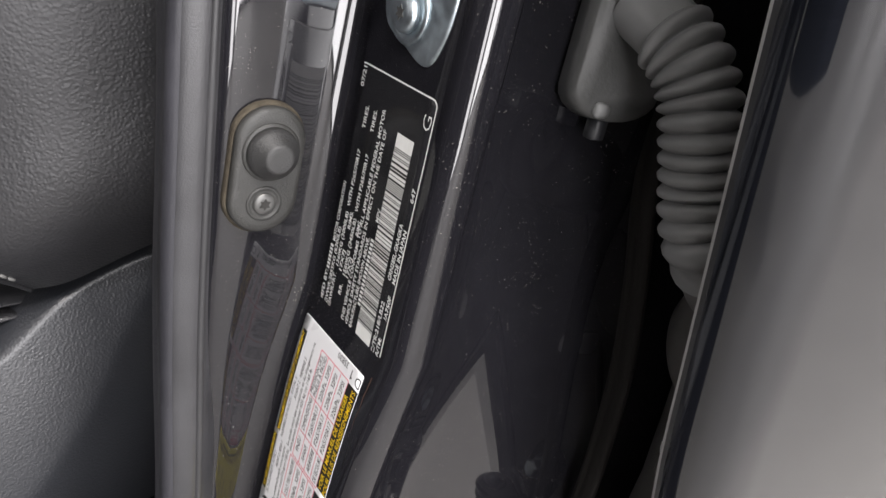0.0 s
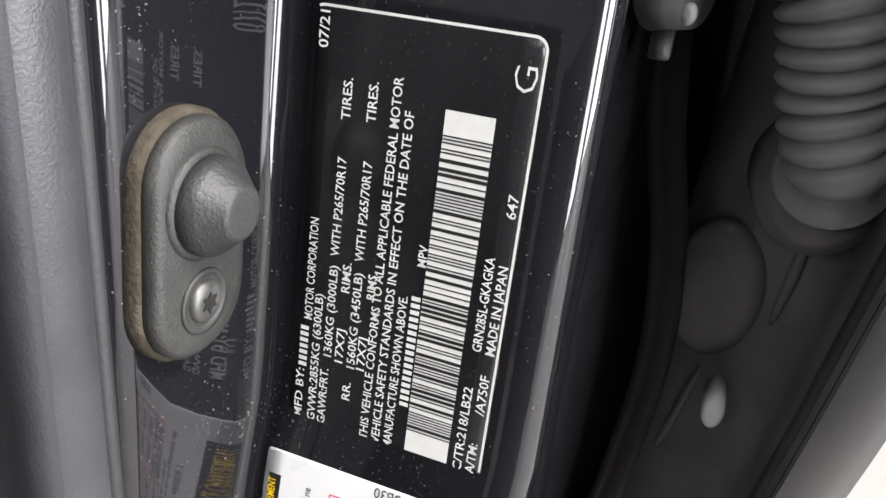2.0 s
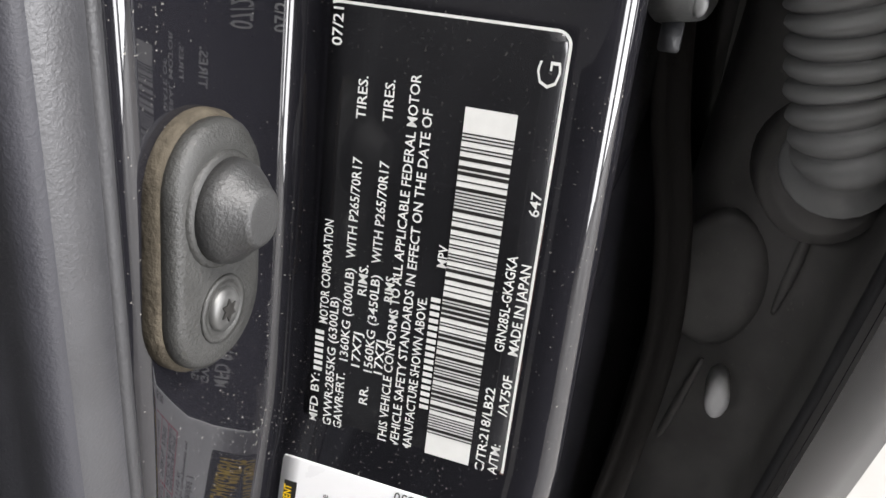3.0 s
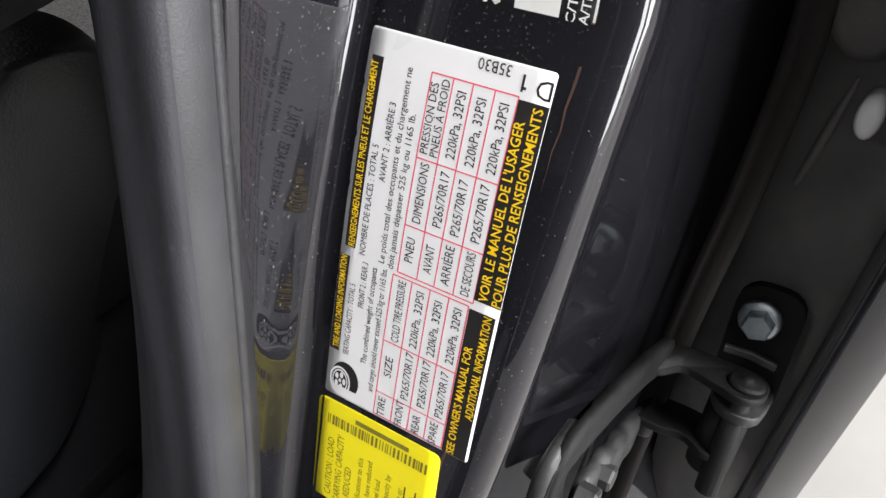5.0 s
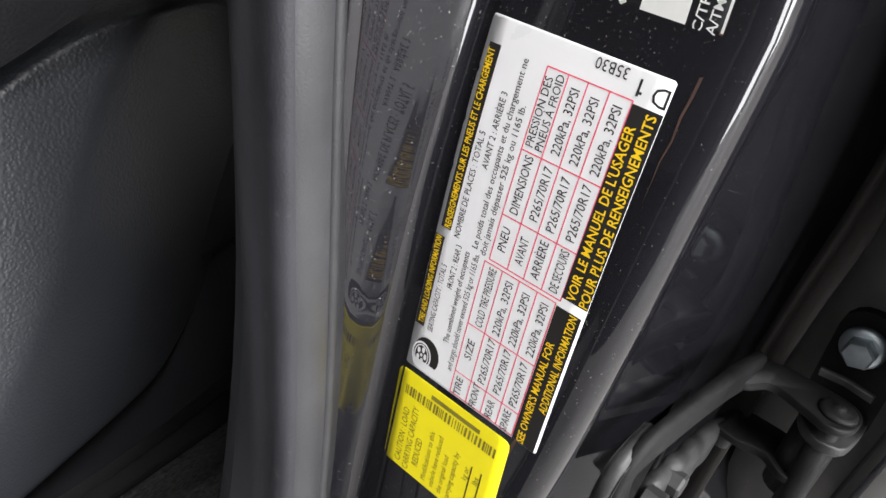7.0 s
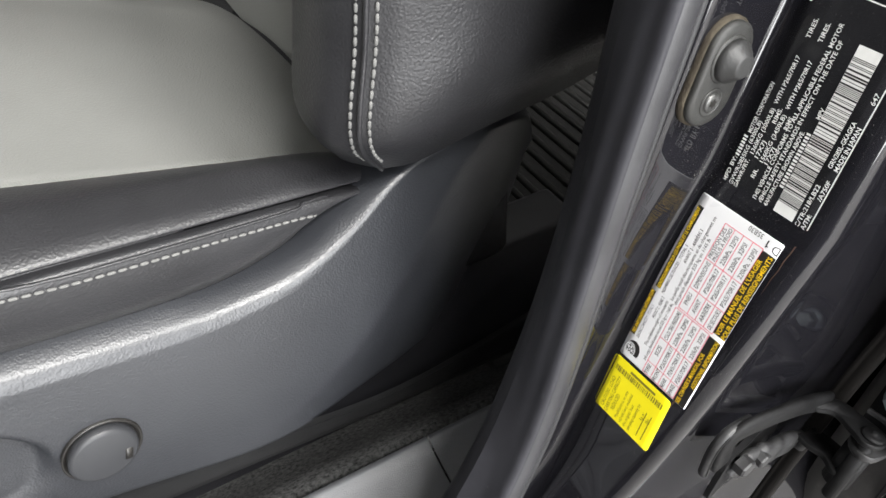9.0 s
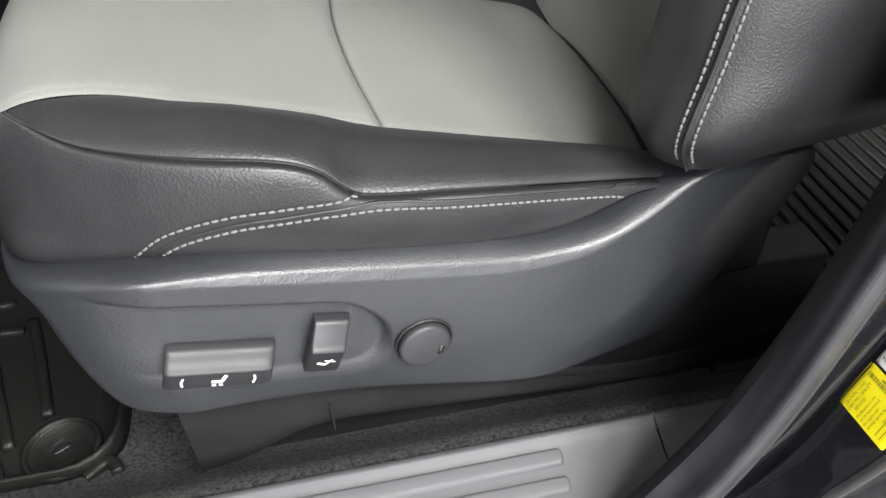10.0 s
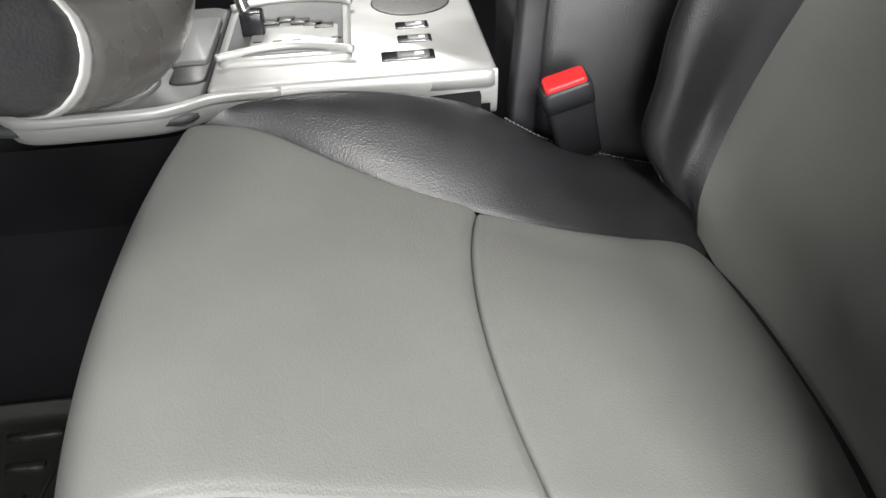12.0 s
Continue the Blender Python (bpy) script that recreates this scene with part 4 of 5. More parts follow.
mesh_part("bolt_head", *stack([[lab(4.0 + k * 0.58 * math.cos(t), -11.3 + k * 0.58 * math.sin(t), -13.4 + h) for t in [math.pi * i / 3 + 0.3 for i in range(6)]] for h, k in ((0.3, 1.0), (0.86, 1.0), (0.96, 0.86), (0.97, 0.5))]), ZINC, bolt, "zinc hexagon head", smooth=False)


# ---- sill, carpet and mats ----
scuff = thing("scuff_plate", "grey grained plastic scuff plate on the door sill", "sill plate", at=(-0.6, 0.14, 0.49))


def sill_strip(x0, x1):
    rails = []
    for i in range(9):
        x = x0 + (x1 - x0) * i / 8
        rise = 0.05 * smoothstep(-0.16, 0.0, x)
        rails.append([(x, 0.179, 0.490), (x, 0.1785, 0.516), (x, 0.176, 0.5195), (x, 0.172, 0.5165), (x, 0.166, 0.512), (x, 0.145, 0.504), (x, 0.125, 0.497 + 0.2 * rise), (x, 0.108, 0.491 + 0.6 * rise), (x, 0.097, 0.484 + rise), (x, 0.090, 0.470 + rise)])
    return surface(rails, 24, 40)


mesh_part("plate", *sill_strip(-1.28, -0.1040), SCUFF, scuff)
mesh_part("rear_plate", *sill_strip(-0.1025, 0.12), SCUFF, scuff)
for y, z in ((0.1575, 0.5088), (0.1345, 0.5005)):
    ring = [(a, b) for a, b in rounded(0.56, 0.0135, 0.004, 4)]
    mesh_part("raised_rib", *stack([[Vector((-0.475 + a * k, y + b * k2, z - 0.006 + h + 0.34 * b * k2)) for a, b in ring] for h, k, k2 in ((0, 1.01, 1.3), (0.0055, 1.005, 1.12), (0.0085, 1.0, 0.9), (0.0088, 0.996, 0.6))]), SCUFF, scuff)

carpet = thing("carpet", "charcoal ribbed car carpet beside the seat", "carpet", kind="structure", at=(-0.3, 0.2, 0.45))
rails = []
for i in range(14):
    x = -1.34 + 0.18 * i
    rails.append([(x, 0.176, 0.496), (x, 0.186, 0.505), (x, 0.205, 0.497), (x, 0.235, 0.474), (x, 0.27, 0.455), (x, 0.34, 0.448), (x, 0.8, 0.446), (x, 1.55, 0.446)])
mesh_part("pile", *surface(rails, 60, 60), CARPET, carpet)
floor_mat = thing("floor_mat", "black rubber floor mat with raised channels and a round fastener", "mat", at=(-0.9, 0.48, 0.455))
edge = rounded(0.62, 0.46, 0.05, 6)
mesh_part("sheet", *stack([[Vector((-0.90 + a * k, 0.495 + b * k, z)) for a, b in edge] for z, k in ((0.448, 1.0), (0.472, 1.0), (0.474, 0.99), (0.472, 0.98), (0.459, 0.965), (0.458, 0.9))]), MAT, floor_mat, "rubber sheet with a raised lip")
CHANNELS = (
    ((-0.875, 0.733), (-0.797, 0.733)), ((-0.859, 0.679), (-0.796, 0.682)), ((-0.846, 0.634), (-0.803, 0.633)), ((-0.834, 0.586), (-0.812, 0.588)),
    ((-0.763, 0.637), (-0.775, 0.574), (-0.794, 0.571)), ((-0.786, 0.523), (-0.733, 0.524)), ((-0.796, 0.480), (-0.715, 0.476)),
    ((-0.800, 0.436), (-0.745, 0.436), (-0.726, 0.391), (-0.699, 0.312)), ((-0.708, 0.490), (-0.692, 0.437), (-0.668, 0.345)), ((-0.790, 0.394), (-0.769, 0.392), (-0.745, 0.325)),
    ((-0.735, 0.290), (-0.712, 0.296), (-0.704, 0.284), (-0.698, 0.266)), ((-0.622, 0.262), (-0.606, 0.276), (-0.596, 0.272), (-0.592, 0.262)))
for line in CHANNELS:
    pts = [Vector((x, y, 0.4585)) for x, y in line]
    mesh_part("channel_rib", *sweep(even(pts, 4) if len(pts) == 2 else even(pts, 26), rounded(0.0115, 0.013, 0.0035, 4)), MAT, floor_mat)
diagonal = [Vector((-0.783, 0.707, 0.459)), Vector((-0.795, 0.60, 0.459)), Vector((-0.809, 0.490, 0.459))]
mesh_part("channel_rib", *sweep(even(diagonal, 8), rounded(0.005, 0.006, 0.0015, 3)), MAT, floor_mat)
mid = Vector((-0.648, 0.3005, 0.458))


def turned(centre, profile, n=32, axis=Vector((0, 0, 1))):
    """A solid of revolution from (radius, height) pairs."""
    q = axis.to_track_quat("Z", "Y")
    return stack([[centre + q @ Vector((r * math.cos(2 * math.pi * i / n), r * math.sin(2 * math.pi * i / n), h)) for i in range(n)] for r, h in profile])


fastener = mesh_part("fastener", *turned(mid, ((0.037, 0), (0.037, 0.005), (0.0355, 0.0075), (0.033, 0.0075), (0.0315, 0.004), (0.030, 0.002), (0.013, 0.0025), (0.0115, 0.0015), (0.010, 0.0008), (0.002, 0.0008))), MAT, floor_mat, "round black mat fastener")
mesh_part("fastener_slot", *moved(box((-0.0085, -0.003, 0), (0.0085, 0.003, 0.004), 0.001), Matrix.Translation(mid + Vector((0, 0, 0.0006))) @ Matrix.Rotation(0.5, 4, "Z")), DARK_GLOSS, fastener, "glossy black turn tab")

rear_mat = thing("rear_floor_mat", "black ribbed rubber mat behind the seat", "mat", at=(0.35, 0.5, 0.455))
mesh_part("sheet", *box((0.0, 0.24, 0.448), (0.70, 0.76, 0.462), 0.004), MAT, rear_mat)
ribs = [sweep([Vector((0.02 + 0.021 * i, 0.26, 0.462)), Vector((0.02 + 0.021 * i, 0.74, 0.462))], circle(0.005, 8)) for i in range(32)]
mesh_part("ribs", *joined(*ribs), MAT, rear_mat, "raised rubber ribs", kind="stuff")
mesh_part("lip", *sweep([Vector((0.0, 0.245, 0.47)), Vector((0.35, 0.242, 0.472)), Vector((0.70, 0.245, 0.47))], circle(0.009, 10)), MAT, rear_mat)

# ---- driver's seat ----
seat = thing("car_seat", "grey and black leather car seat with pale stitching and power switches", "seat", at=(-0.3, 0.431, 0.45))
YC = 0.431
EDGE_Z = ((-0.56, 0.850), (-0.535, 0.856), (-0.49, 0.848), (-0.42, 0.825), (-0.312, 0.788), (-0.20, 0.753), (-0.095, 0.720), (-0.02, 0.692))
HALF_OUT = ((-0.56, 0.186), (-0.535, 0.174), (-0.49, 0.163), (-0.42, 0.160), (-0.312, 0.153), (-0.20, 0.147), (-0.095, 0.140), (-0.02, 0.138))
HALF_IN = ((-0.56, 0.212), (-0.535, 0.213), (-0.49, 0.208), (-0.44, 0.188), (-0.38, 0.168), (-0.312, 0.155), (-0.233, 0.151), (-0.15, 0.158), (-0.095, 0.170), (-0.02, 0.175))


def cush(t, x, sink=0.0):
    """A point of the cushion's middle, t from -1 (outboard seam) to 1."""
    z = table(x, EDGE_Z) + 0.013 * (1 - t * t) - 0.0035 * math.exp(-((1 - abs(t)) / 0.03) ** 2) - sink - 0.030 * smoothstep(-0.118, -0.078, x)
    z += 0.009 * max(0, t) * smoothstep(-0.38, -0.52, x)
    return Vector((x, YC + t * table(x, HALF_IN if t > 0 else HALF_OUT), z))


def nose(t):
    """The front of the cushion, from the top edge down."""
    crown = 0.020 * (1 - t * t) + 0.007 * max(0, t)
    h = YC + t * (0.212 if t > 0 else 0.190)
    return [Vector((-0.553 - 0.6 * crown, h, 0.850 + 0.012 * (1 - t * t) + 0.008 * max(0, t))), Vector((-0.568 - crown, h, 0.828 + 0.006 * (1 - t * t))), Vector((-0.576 - crown, h, 0.79)), Vector((-0.574 - crown, h, 0.74)), Vector((-0.562 - crown, h, 0.68))]


TS = (-1, -0.975, -0.9, -0.6, -0.25, 0.1, 0.45, 0.75, 0.93, 0.98, 1)


def cross_x(t):
    return -0.334 + 0.021 * t * t


rear, front = [], []
for t in TS:
    sx = cross_x(t)
    rear.append([cush(t, -0.015), cush(t, -0.06), cush(t, -0.11), cush(t, -0.17), cush(t, -0.23), cush(t, -0.285), cush(t, sx + 0.014, 0.0005), cush(t, sx + 0.005, 0.0012), cush(t, sx + 0.0012, 0.0030), cush(t, sx, 0.0065)])
    front.append([cush(t, sx, 0.0065), cush(t, sx - 0.0012, 0.0020), cush(t, sx - 0.005, -0.0012), cush(t, sx - 0.014, -0.003), cush(t, -0.38, -0.003), cush(t, -0.43, -0.002), cush(t, -0.49), cush(t, -0.53)] + nose(t))
mesh_part("cushion_rear_panel", *surface(rear, 150, 60), GREY_LEATHER, seat, "grey leather cushion panel")
mesh_part("cushion_front_panel", *surface(front, 190, 60), GREY_LEATHER, seat, "grey leather cushion panel")

OUTER = [(-0.5446, 0.245, 0.853), (-0.5257, 0.226, 0.8492), (-0.5008, 0.207, 0.8451), (-0.4674, 0.192, 0.8429), (-0.4352, 0.184, 0.8403), (-0.3969, 0.179, 0.8363), (-0.3746, 0.178, 0.830), (-0.3586, 0.178, 0.8193), (-0.3416, 0.178, 0.8033), (-0.2837, 0.186, 0.7905), (-0.2227, 0.198, 0.7756), (-0.1368, 0.218, 0.7527), (-0.06, 0.240, 0.730)]
LOWER = [(-0.5765, 0.240, 0.765), (-0.572, 0.226, 0.768), (-0.557, 0.209, 0.769), (-0.5364, 0.199, 0.7676), (-0.4907, 0.190, 0.7645), (-0.3947, 0.185, 0.7583), (-0.2801, 0.195, 0.739), (-0.2159, 0.205, 0.728), (-0.1716, 0.213, 0.731), (-0.1328, 0.220, 0.744), (-0.06, 0.235, 0.738)]
inner_seam = even([cush(-1, x, 0.0005) for x in (-0.545, -0.53, -0.49, -0.44, -0.38, -0.32, -0.25, -0.18, -0.11, -0.05)], 40)
inner_seam[0] = Vector(OUTER[0])
outer_seam = even(OUTER, 40)
sunk_seam = [p + Vector((0.0, 0.0045 * smoothstep(0, 3, i), -0.0012 * smoothstep(0, 3, i))) for i, p in enumerate(outer_seam)]
lower_edge = even(LOWER, 40)


def between(a, b, t, lift, side):
    """A rail between two others, raised and pushed outboard."""
    out = []
    for i, (p, q) in enumerate(zip(a, b)):
        k = smoothstep(0, 0.28, i / (len(a) - 1))
        out.append(p.lerp(q, t) + Vector((-0.026 * t * (1 - t) * (1 - k) if side > 0.003 else 0, -side * k, lift * k)))
    return out


top_rails = [inner_seam, between(inner_seam, outer_seam, 0.06, 0.0055, 0), between(inner_seam, outer_seam, 0.25, 0.0145, 0), between(inner_seam, outer_seam, 0.55, 0.0195, 0.002), between(inner_seam, outer_seam, 0.82, 0.0125, 0.004), between(inner_seam, outer_seam, 0.965, 0.0042, 0.0032), sunk_seam]
side_top = sunk_seam
side_rails = [side_top, between(outer_seam, lower_edge, 0.045, 0.0, 0.0042), between(outer_seam, lower_edge, 0.3, 0.0, 0.0075), between(outer_seam, lower_edge, 0.65, 0.0, 0.0065), lower_edge, [p + Vector((0, 0.032, -0.035)) for p in lower_edge]]
nose_line = even([Vector(OUTER[0])] + nose(-1)[:3] + [Vector(LOWER[0])], 41)
for rail, t in zip(side_rails[1:5], (0.05, 0.3, 0.65, 1.0)):
    p = nose_line[round(40 * t)]
    rail[0] = p
    rail[1] = rail[1].lerp(p, 0.45)
side_rails[5][0] = nose_line[40] + Vector((0, 0.004, -0.035))
bolster = mesh_part("outer_bolster", *surface(top_rails, 110, 64), BLACK_LEATHER, seat, "black leather bolster")
side = mesh_part("outer_side_panel", *surface(side_rails, 110, 64), BLACK_LEATHER, seat, "black leather side panel")
far_seam = even([cush(1, x, 0.0005) for x in (-0.548, -0.53, -0.49, -0.44, -0.38, -0.32, -0.25, -0.18, -0.11, -0.05)], 40)
FAR_CREST = [(-0.540, 0.640, 0.864), (-0.5313, 0.646, 0.868), (-0.5062, 0.660, 0.872), (-0.4414, 0.678, 0.868), (-0.3693, 0.688, 0.856), (-0.315, 0.697, 0.839), (-0.2858, 0.705, 0.823), (-0.2549, 0.713, 0.799), (-0.2163, 0.720, 0.773), (-0.1561, 0.728, 0.747), (-0.0998, 0.735, 0.7265), (-0.06, 0.738, 0.716)]
far_outer = even(FAR_CREST, 40)
far_outer[0] = far_seam[0]
far_rails = [far_seam] + [between(far_seam, far_outer, t, l, s) for t, l, s in ((0.06, 0.004, 0), (0.25, 0.012, 0), (0.55, 0.018, 0), (0.82, 0.012, 0), (0.96, 0.004, 0))] + [far_outer]
mesh_part("inner_bolster", *surface(far_rails, 90, 32), BLACK_LEATHER, seat, "black leather bolster")
far_drop = [far_outer] + [[p + Vector((0, 0.010 * k, -0.045 * k)) for p in far_outer] for k in (0.15, 0.6, 1.2, 2.0)]
mesh_part("inner_side_panel", *surface(far_drop, 90, 20), BLACK_LEATHER, seat, "black leather side panel")
mesh_part("cushion_pan", *box((-0.56, 0.25, 0.60), (0.02, 0.62, 0.70), 0.01), GARNISH, seat, "charcoal seat pan")


def ground_on(ob, points, lift):
    """The points laid onto a part's surface, lifted off it."""
    ev = ob.evaluated_get(bpy.context.evaluated_depsgraph_get())
    inv = Vector(seat.location)
    out = []
    for p in points:
        hit, place, normal, _ = ev.closest_point_on_mesh(Vector(p) - inv)
        side_of = 1 if normal.dot(Vector((0, -0.8, 0.6))) >= 0 else -1
        out.append(place + inv + normal * side_of * lift)
    return out


def stitches(path, pitch, length, r):
    """A row of short thread stitches along a path."""
    total = sum((b - a).length for a, b in zip(path, path[1:]))
    n = int(total / pitch)
    line = even(path, n + 1)
    out = []
    for i in range(n):
        a, d = line[i], line[min(i + 1, n)] - line[i]
        if d.length < 1e-6:
            continue
        d = d.normalized()
        out.append(sweep([a, a + d * length * 0.2, a + d * length * 0.8, a + d * length], circle(r, 6), scale=[0.5, 1.0, 1.0, 0.5]))
    return joined(*out)


bpy.context.view_layer.update()
SEAM = [(-0.4902, 0.186, 0.768), (-0.4611, 0.182, 0.7904), (-0.425, 0.178, 0.8011), (-0.3907, 0.176, 0.8035), (-0.3416, 0.176, 0.8035), (-0.2837, 0.184, 0.7905), (-0.2227, 0.196, 0.7756), (-0.1368, 0.216, 0.7527)]
upper = ground_on(bolster, even(SEAM[4:], 60), 0.0006)
fore = ground_on(side, even(SEAM[:5], 60), 0.0006)
low = ground_on(side, [p + Vector((0.003, 0, -0.0092)) for p in even(SEAM, 110)], 0.0006)
up_shift = [p + Vector((0, 0.001, 0.0016)) for p in upper]
mesh_part("stitching", *stitches(up_shift, 0.0056, 0.0046, 0.00095), THREAD, seat, "pale grey thread stitches", kind="stuff")
mesh_part("stitching", *stitches([p + Vector((-0.001, -0.0004, 0.002)) for p in fore], 0.0056, 0.0046, 0.00095), THREAD, seat, "pale grey thread stitches", kind="stuff")
mesh_part("stitching", *stitches(low, 0.0056, 0.0046, 0.00095), THREAD, seat, "pale grey thread stitches", kind="stuff")
mid_seam = ground_on(side, [p + Vector((0.0015, 0, -0.0046)) for p in even(SEAM, 110)], 0.0002)
mesh_part("seam_fold", *sweep(even(mid_seam, 110), circle(0.0012, 8, 0.7)), BLACK_LEATHER, seat, "folded leather seam")
mesh_part("seam_fold", *sweep(even([p + Vector((0, -0.0004, 0.0)) for p in sunk_seam[:27]], 90), circle(0.0012, 8)), BLACK_LEATHER, seat, "folded leather seam")
far_row = [p + Vector((0, -0.0005, 0.0030)) for p in far_outer[22:]]
mesh_part("stitching", *stitches(far_row, 0.0056, 0.0046, 0.00095), THREAD, seat, "pale grey thread stitches", kind="stuff")

# backrest: columns across, each with its own lower end
BACK_COLS = (
    # y offset from the middle, forward reach at foot, forward reach at top, lower end
    (0.000, -0.012, -0.010, 0.690), (0.090, -0.010, -0.005, 0.692), (0.150, 0.000, 0.010, 0.700), (0.185, 0.018, 0.035, 0.715), (0.195, 0.035, 0.060, 0.735),
    (0.205, 0.060, 0.100, 0.752), (0.214, 0.075, 0.122, 0.764), (0.232, 0.075, 0.120, 0.764), (0.248, 0.061, 0.105, 0.766), (0.257, 0.042, 0.083, 0.770), (0.263, 0.005, 0.045, 0.782), (0.264, -0.06, -0.03, 0.792), (0.262, -0.12, -0.11, 0.810), (0.235, -0.165, -0.16, 0.80), (0.12, -0.17, -0.17, 0.74), (0.0, -0.17, -0.17, 0.72))


OUTER_OFF = {3: 0.171, 4: 0.175, 5: 0.181, 6: 0.191, 7: 0.225}  # the outer bolster is the fuller one


def back_col(k, sgn):
    off, f0, f1, z0 = BACK_COLS[k]
    off = OUTER_OFF.get(k, off) if sgn < 0 else off
    bulge = 0.017 if sgn > 0 and k in (3, 4) else 0.0
    out = []
    for i in range(9):
        t = i / 8
        z = z0 + (1.30 - z0) * t ** 1.25
        plane = -0.095 + 0.42 * (z - 0.72)
        reach = f0 + (f1 - f0) * min(1.0, max(0, (z - 0.78) / 0.16)) - 0.03 * smoothstep(0.98, 1.3, z)
        tuck = 0.030 * (1 - smoothstep(0, 0.045, z - z0)) ** 2 if 4 <= k <= 12 else 0.022 * (1 - smoothstep(0.728, 0.765, z)) if k < 4 else 0
        wide = 1 + 0.03 * smoothstep(0.75, 1.0, z) - 0.06 * smoothstep(1.0, 1.3, z)
        inward = 0.022 * (1 - smoothstep(0, 0.045, z - z0)) ** 2 if 7 <= k <= 12 else 0
        out.append(Vector((plane - reach + tuck, YC + sgn * (off * wide - inward + bulge * math.exp(-((z - 0.84) / 0.075) ** 2)), z)))
    return out


def dipped(rail, amount):
    return [p + Vector((amount, 0, 0)) for p in rail]


centre = [back_col(k, -1) for k in (3, 2, 1, 0)] + [back_col(k, 1) for k in (1, 2, 3)]
mesh_part("backrest_panel", *surface([dipped(centre[0], 0.004)] + centre[1:-1] + [dipped(centre[-1], 0.004)], 50, 60), GREY_LEATHER, seat, "grey leather backrest panel")
for sgn, name in ((-1, "outer"), (1, "inner")):
    front_cols = [dipped(back_col(3, sgn), 0.004)] + [back_col(k, sgn) for k in (4, 5, 6, 7, 8)]
    mesh_part(name + "_back_bolster", *surface(front_cols, 60, 36), BLACK_LEATHER, seat, "black leather backrest bolster")
    flank = [dipped(back_col(8, sgn), 0.0006)] + [back_col(k, sgn) for k in (9, 10, 11, 12, 13, 14, 15)]
    mesh_part(name + "_back_side", *surface(flank, 60, 44), BLACK_LEATHER, seat, "black leather backrest side")
bpy.context.view_layer.update()
edge_line = even(back_col(8, -1), 120)
mesh_part("seam_fold", *sweep(edge_line, circle(0.0016, 8)), BLACK_LEATHER, seat, "folded leather seam")
for skin_name, k in (("outer_back_bolster", 7), ("outer_back_side", 9)):
    beside = even(back_col(k, -1), 120)
    row = [p + (q - p).normalized() * 0.0055 for p, q in zip(edge_line, beside)]
    row = ground_on(bpy.data.objects[skin_name], row, 0.0005)
    mesh_part("stitching", *stitches(row[4:], 0.0058, 0.0048, 0.0011), THREAD, seat, "pale grey thread stitches", kind="stuff")

# plastic side shield of the seat
UPPER = [(-0.588, 0.764), (-0.572, 0.770), (-0.536, 0.781), (-0.49, 0.788), (-0.43, 0.7825), (-0.375, 0.773), (-0.30, 0.757), (-0.25, 0.746), (-0.216, 0.738), (-0.172, 0.738), (-0.142, 0.750), (-0.118, 0.760), (-0.08, 0.768), (-0.038, 0.775), (0.0, 0.773), (0.028, 0.757), (0.046, 0.728), (0.050, 0.700)]
UNDER = [(-0.588, 0.768), (-0.574, 0.755), (-0.562, 0.740), (-0.557, 0.715), (-0.549, 0.682), (-0.538, 0.650), (-0.522, 0.636), (-0.490, 0.630), (-0.440, 0.618), (-0.384, 0.602), (-0.312, 0.586), (-0.200, 0.568), (-0.138, 0.558), (-0.068, 0.550), (0.009, 0.567), (0.039, 0.601), (0.047, 0.648), (0.047, 0.684)]


# line where the shoulder starts, and the fold that climbs to the hump
RIDGE = [(-0.62, 0.748), (-0.575, 0.757), (-0.535, 0.770), (-0.49, 0.779), (-0.46, 0.7755), (-0.429, 0.768), (-0.374, 0.752), (-0.315, 0.7355), (-0.25, 0.720), (-0.205, 0.715), (-0.172, 0.717), (-0.135, 0.7295), (-0.096, 0.7515), (-0.06, 0.761), (-0.03, 0.762), (0.0, 0.755), (0.02, 0.742), (0.034, 0.72), (0.04, 0.70)]
FOLD = [(-0.30, 0.586), (-0.232, 0.600), (-0.184, 0.616), (-0.14, 0.642), (-0.10, 0.679), (-0.075, 0.711), (-0.047, 0.742), (-0.015, 0.769), (0.06, 0.85)]


def shield_y(x):
    return 0.152 + (0.13 * (x + 0.475) if x > -0.475 else 5.0 * (x + 0.475) ** 2)


def line_distance(px, pz, line):
    """Distances in the side view from points to a polyline."""
    a, b = line[:-1], line[1:]
    d = b - a
    best = np.full(px.shape, 9.0)
    for (ax, az), (dx, dz) in zip(a, d):
        t = np.clip(((px - ax) * dx + (pz - az) * dz) / (dx * dx + dz * dz + 1e-12), 0, 1)
        best = np.minimum(best, np.hypot(px - ax - t * dx, pz - az - t * dz))
    return best


def ramp(a, b, x):
    t = np.clip((x - a) / (b - a), 0, 1)
    return t * t * (3 - 2 * t)


def shield_lean(x, z):
    """The face leans back towards the hump and is slightly undercut in front."""
    rear = ramp(-0.44, -0.16, x)
    return 0.14 * (z - 0.71) * rear * (1 - ramp(-0.08, 0.0, x)) + 2.4 * np.maximum(0, 0.715 - z) ** 2 * (1 - 0.75 * rear)


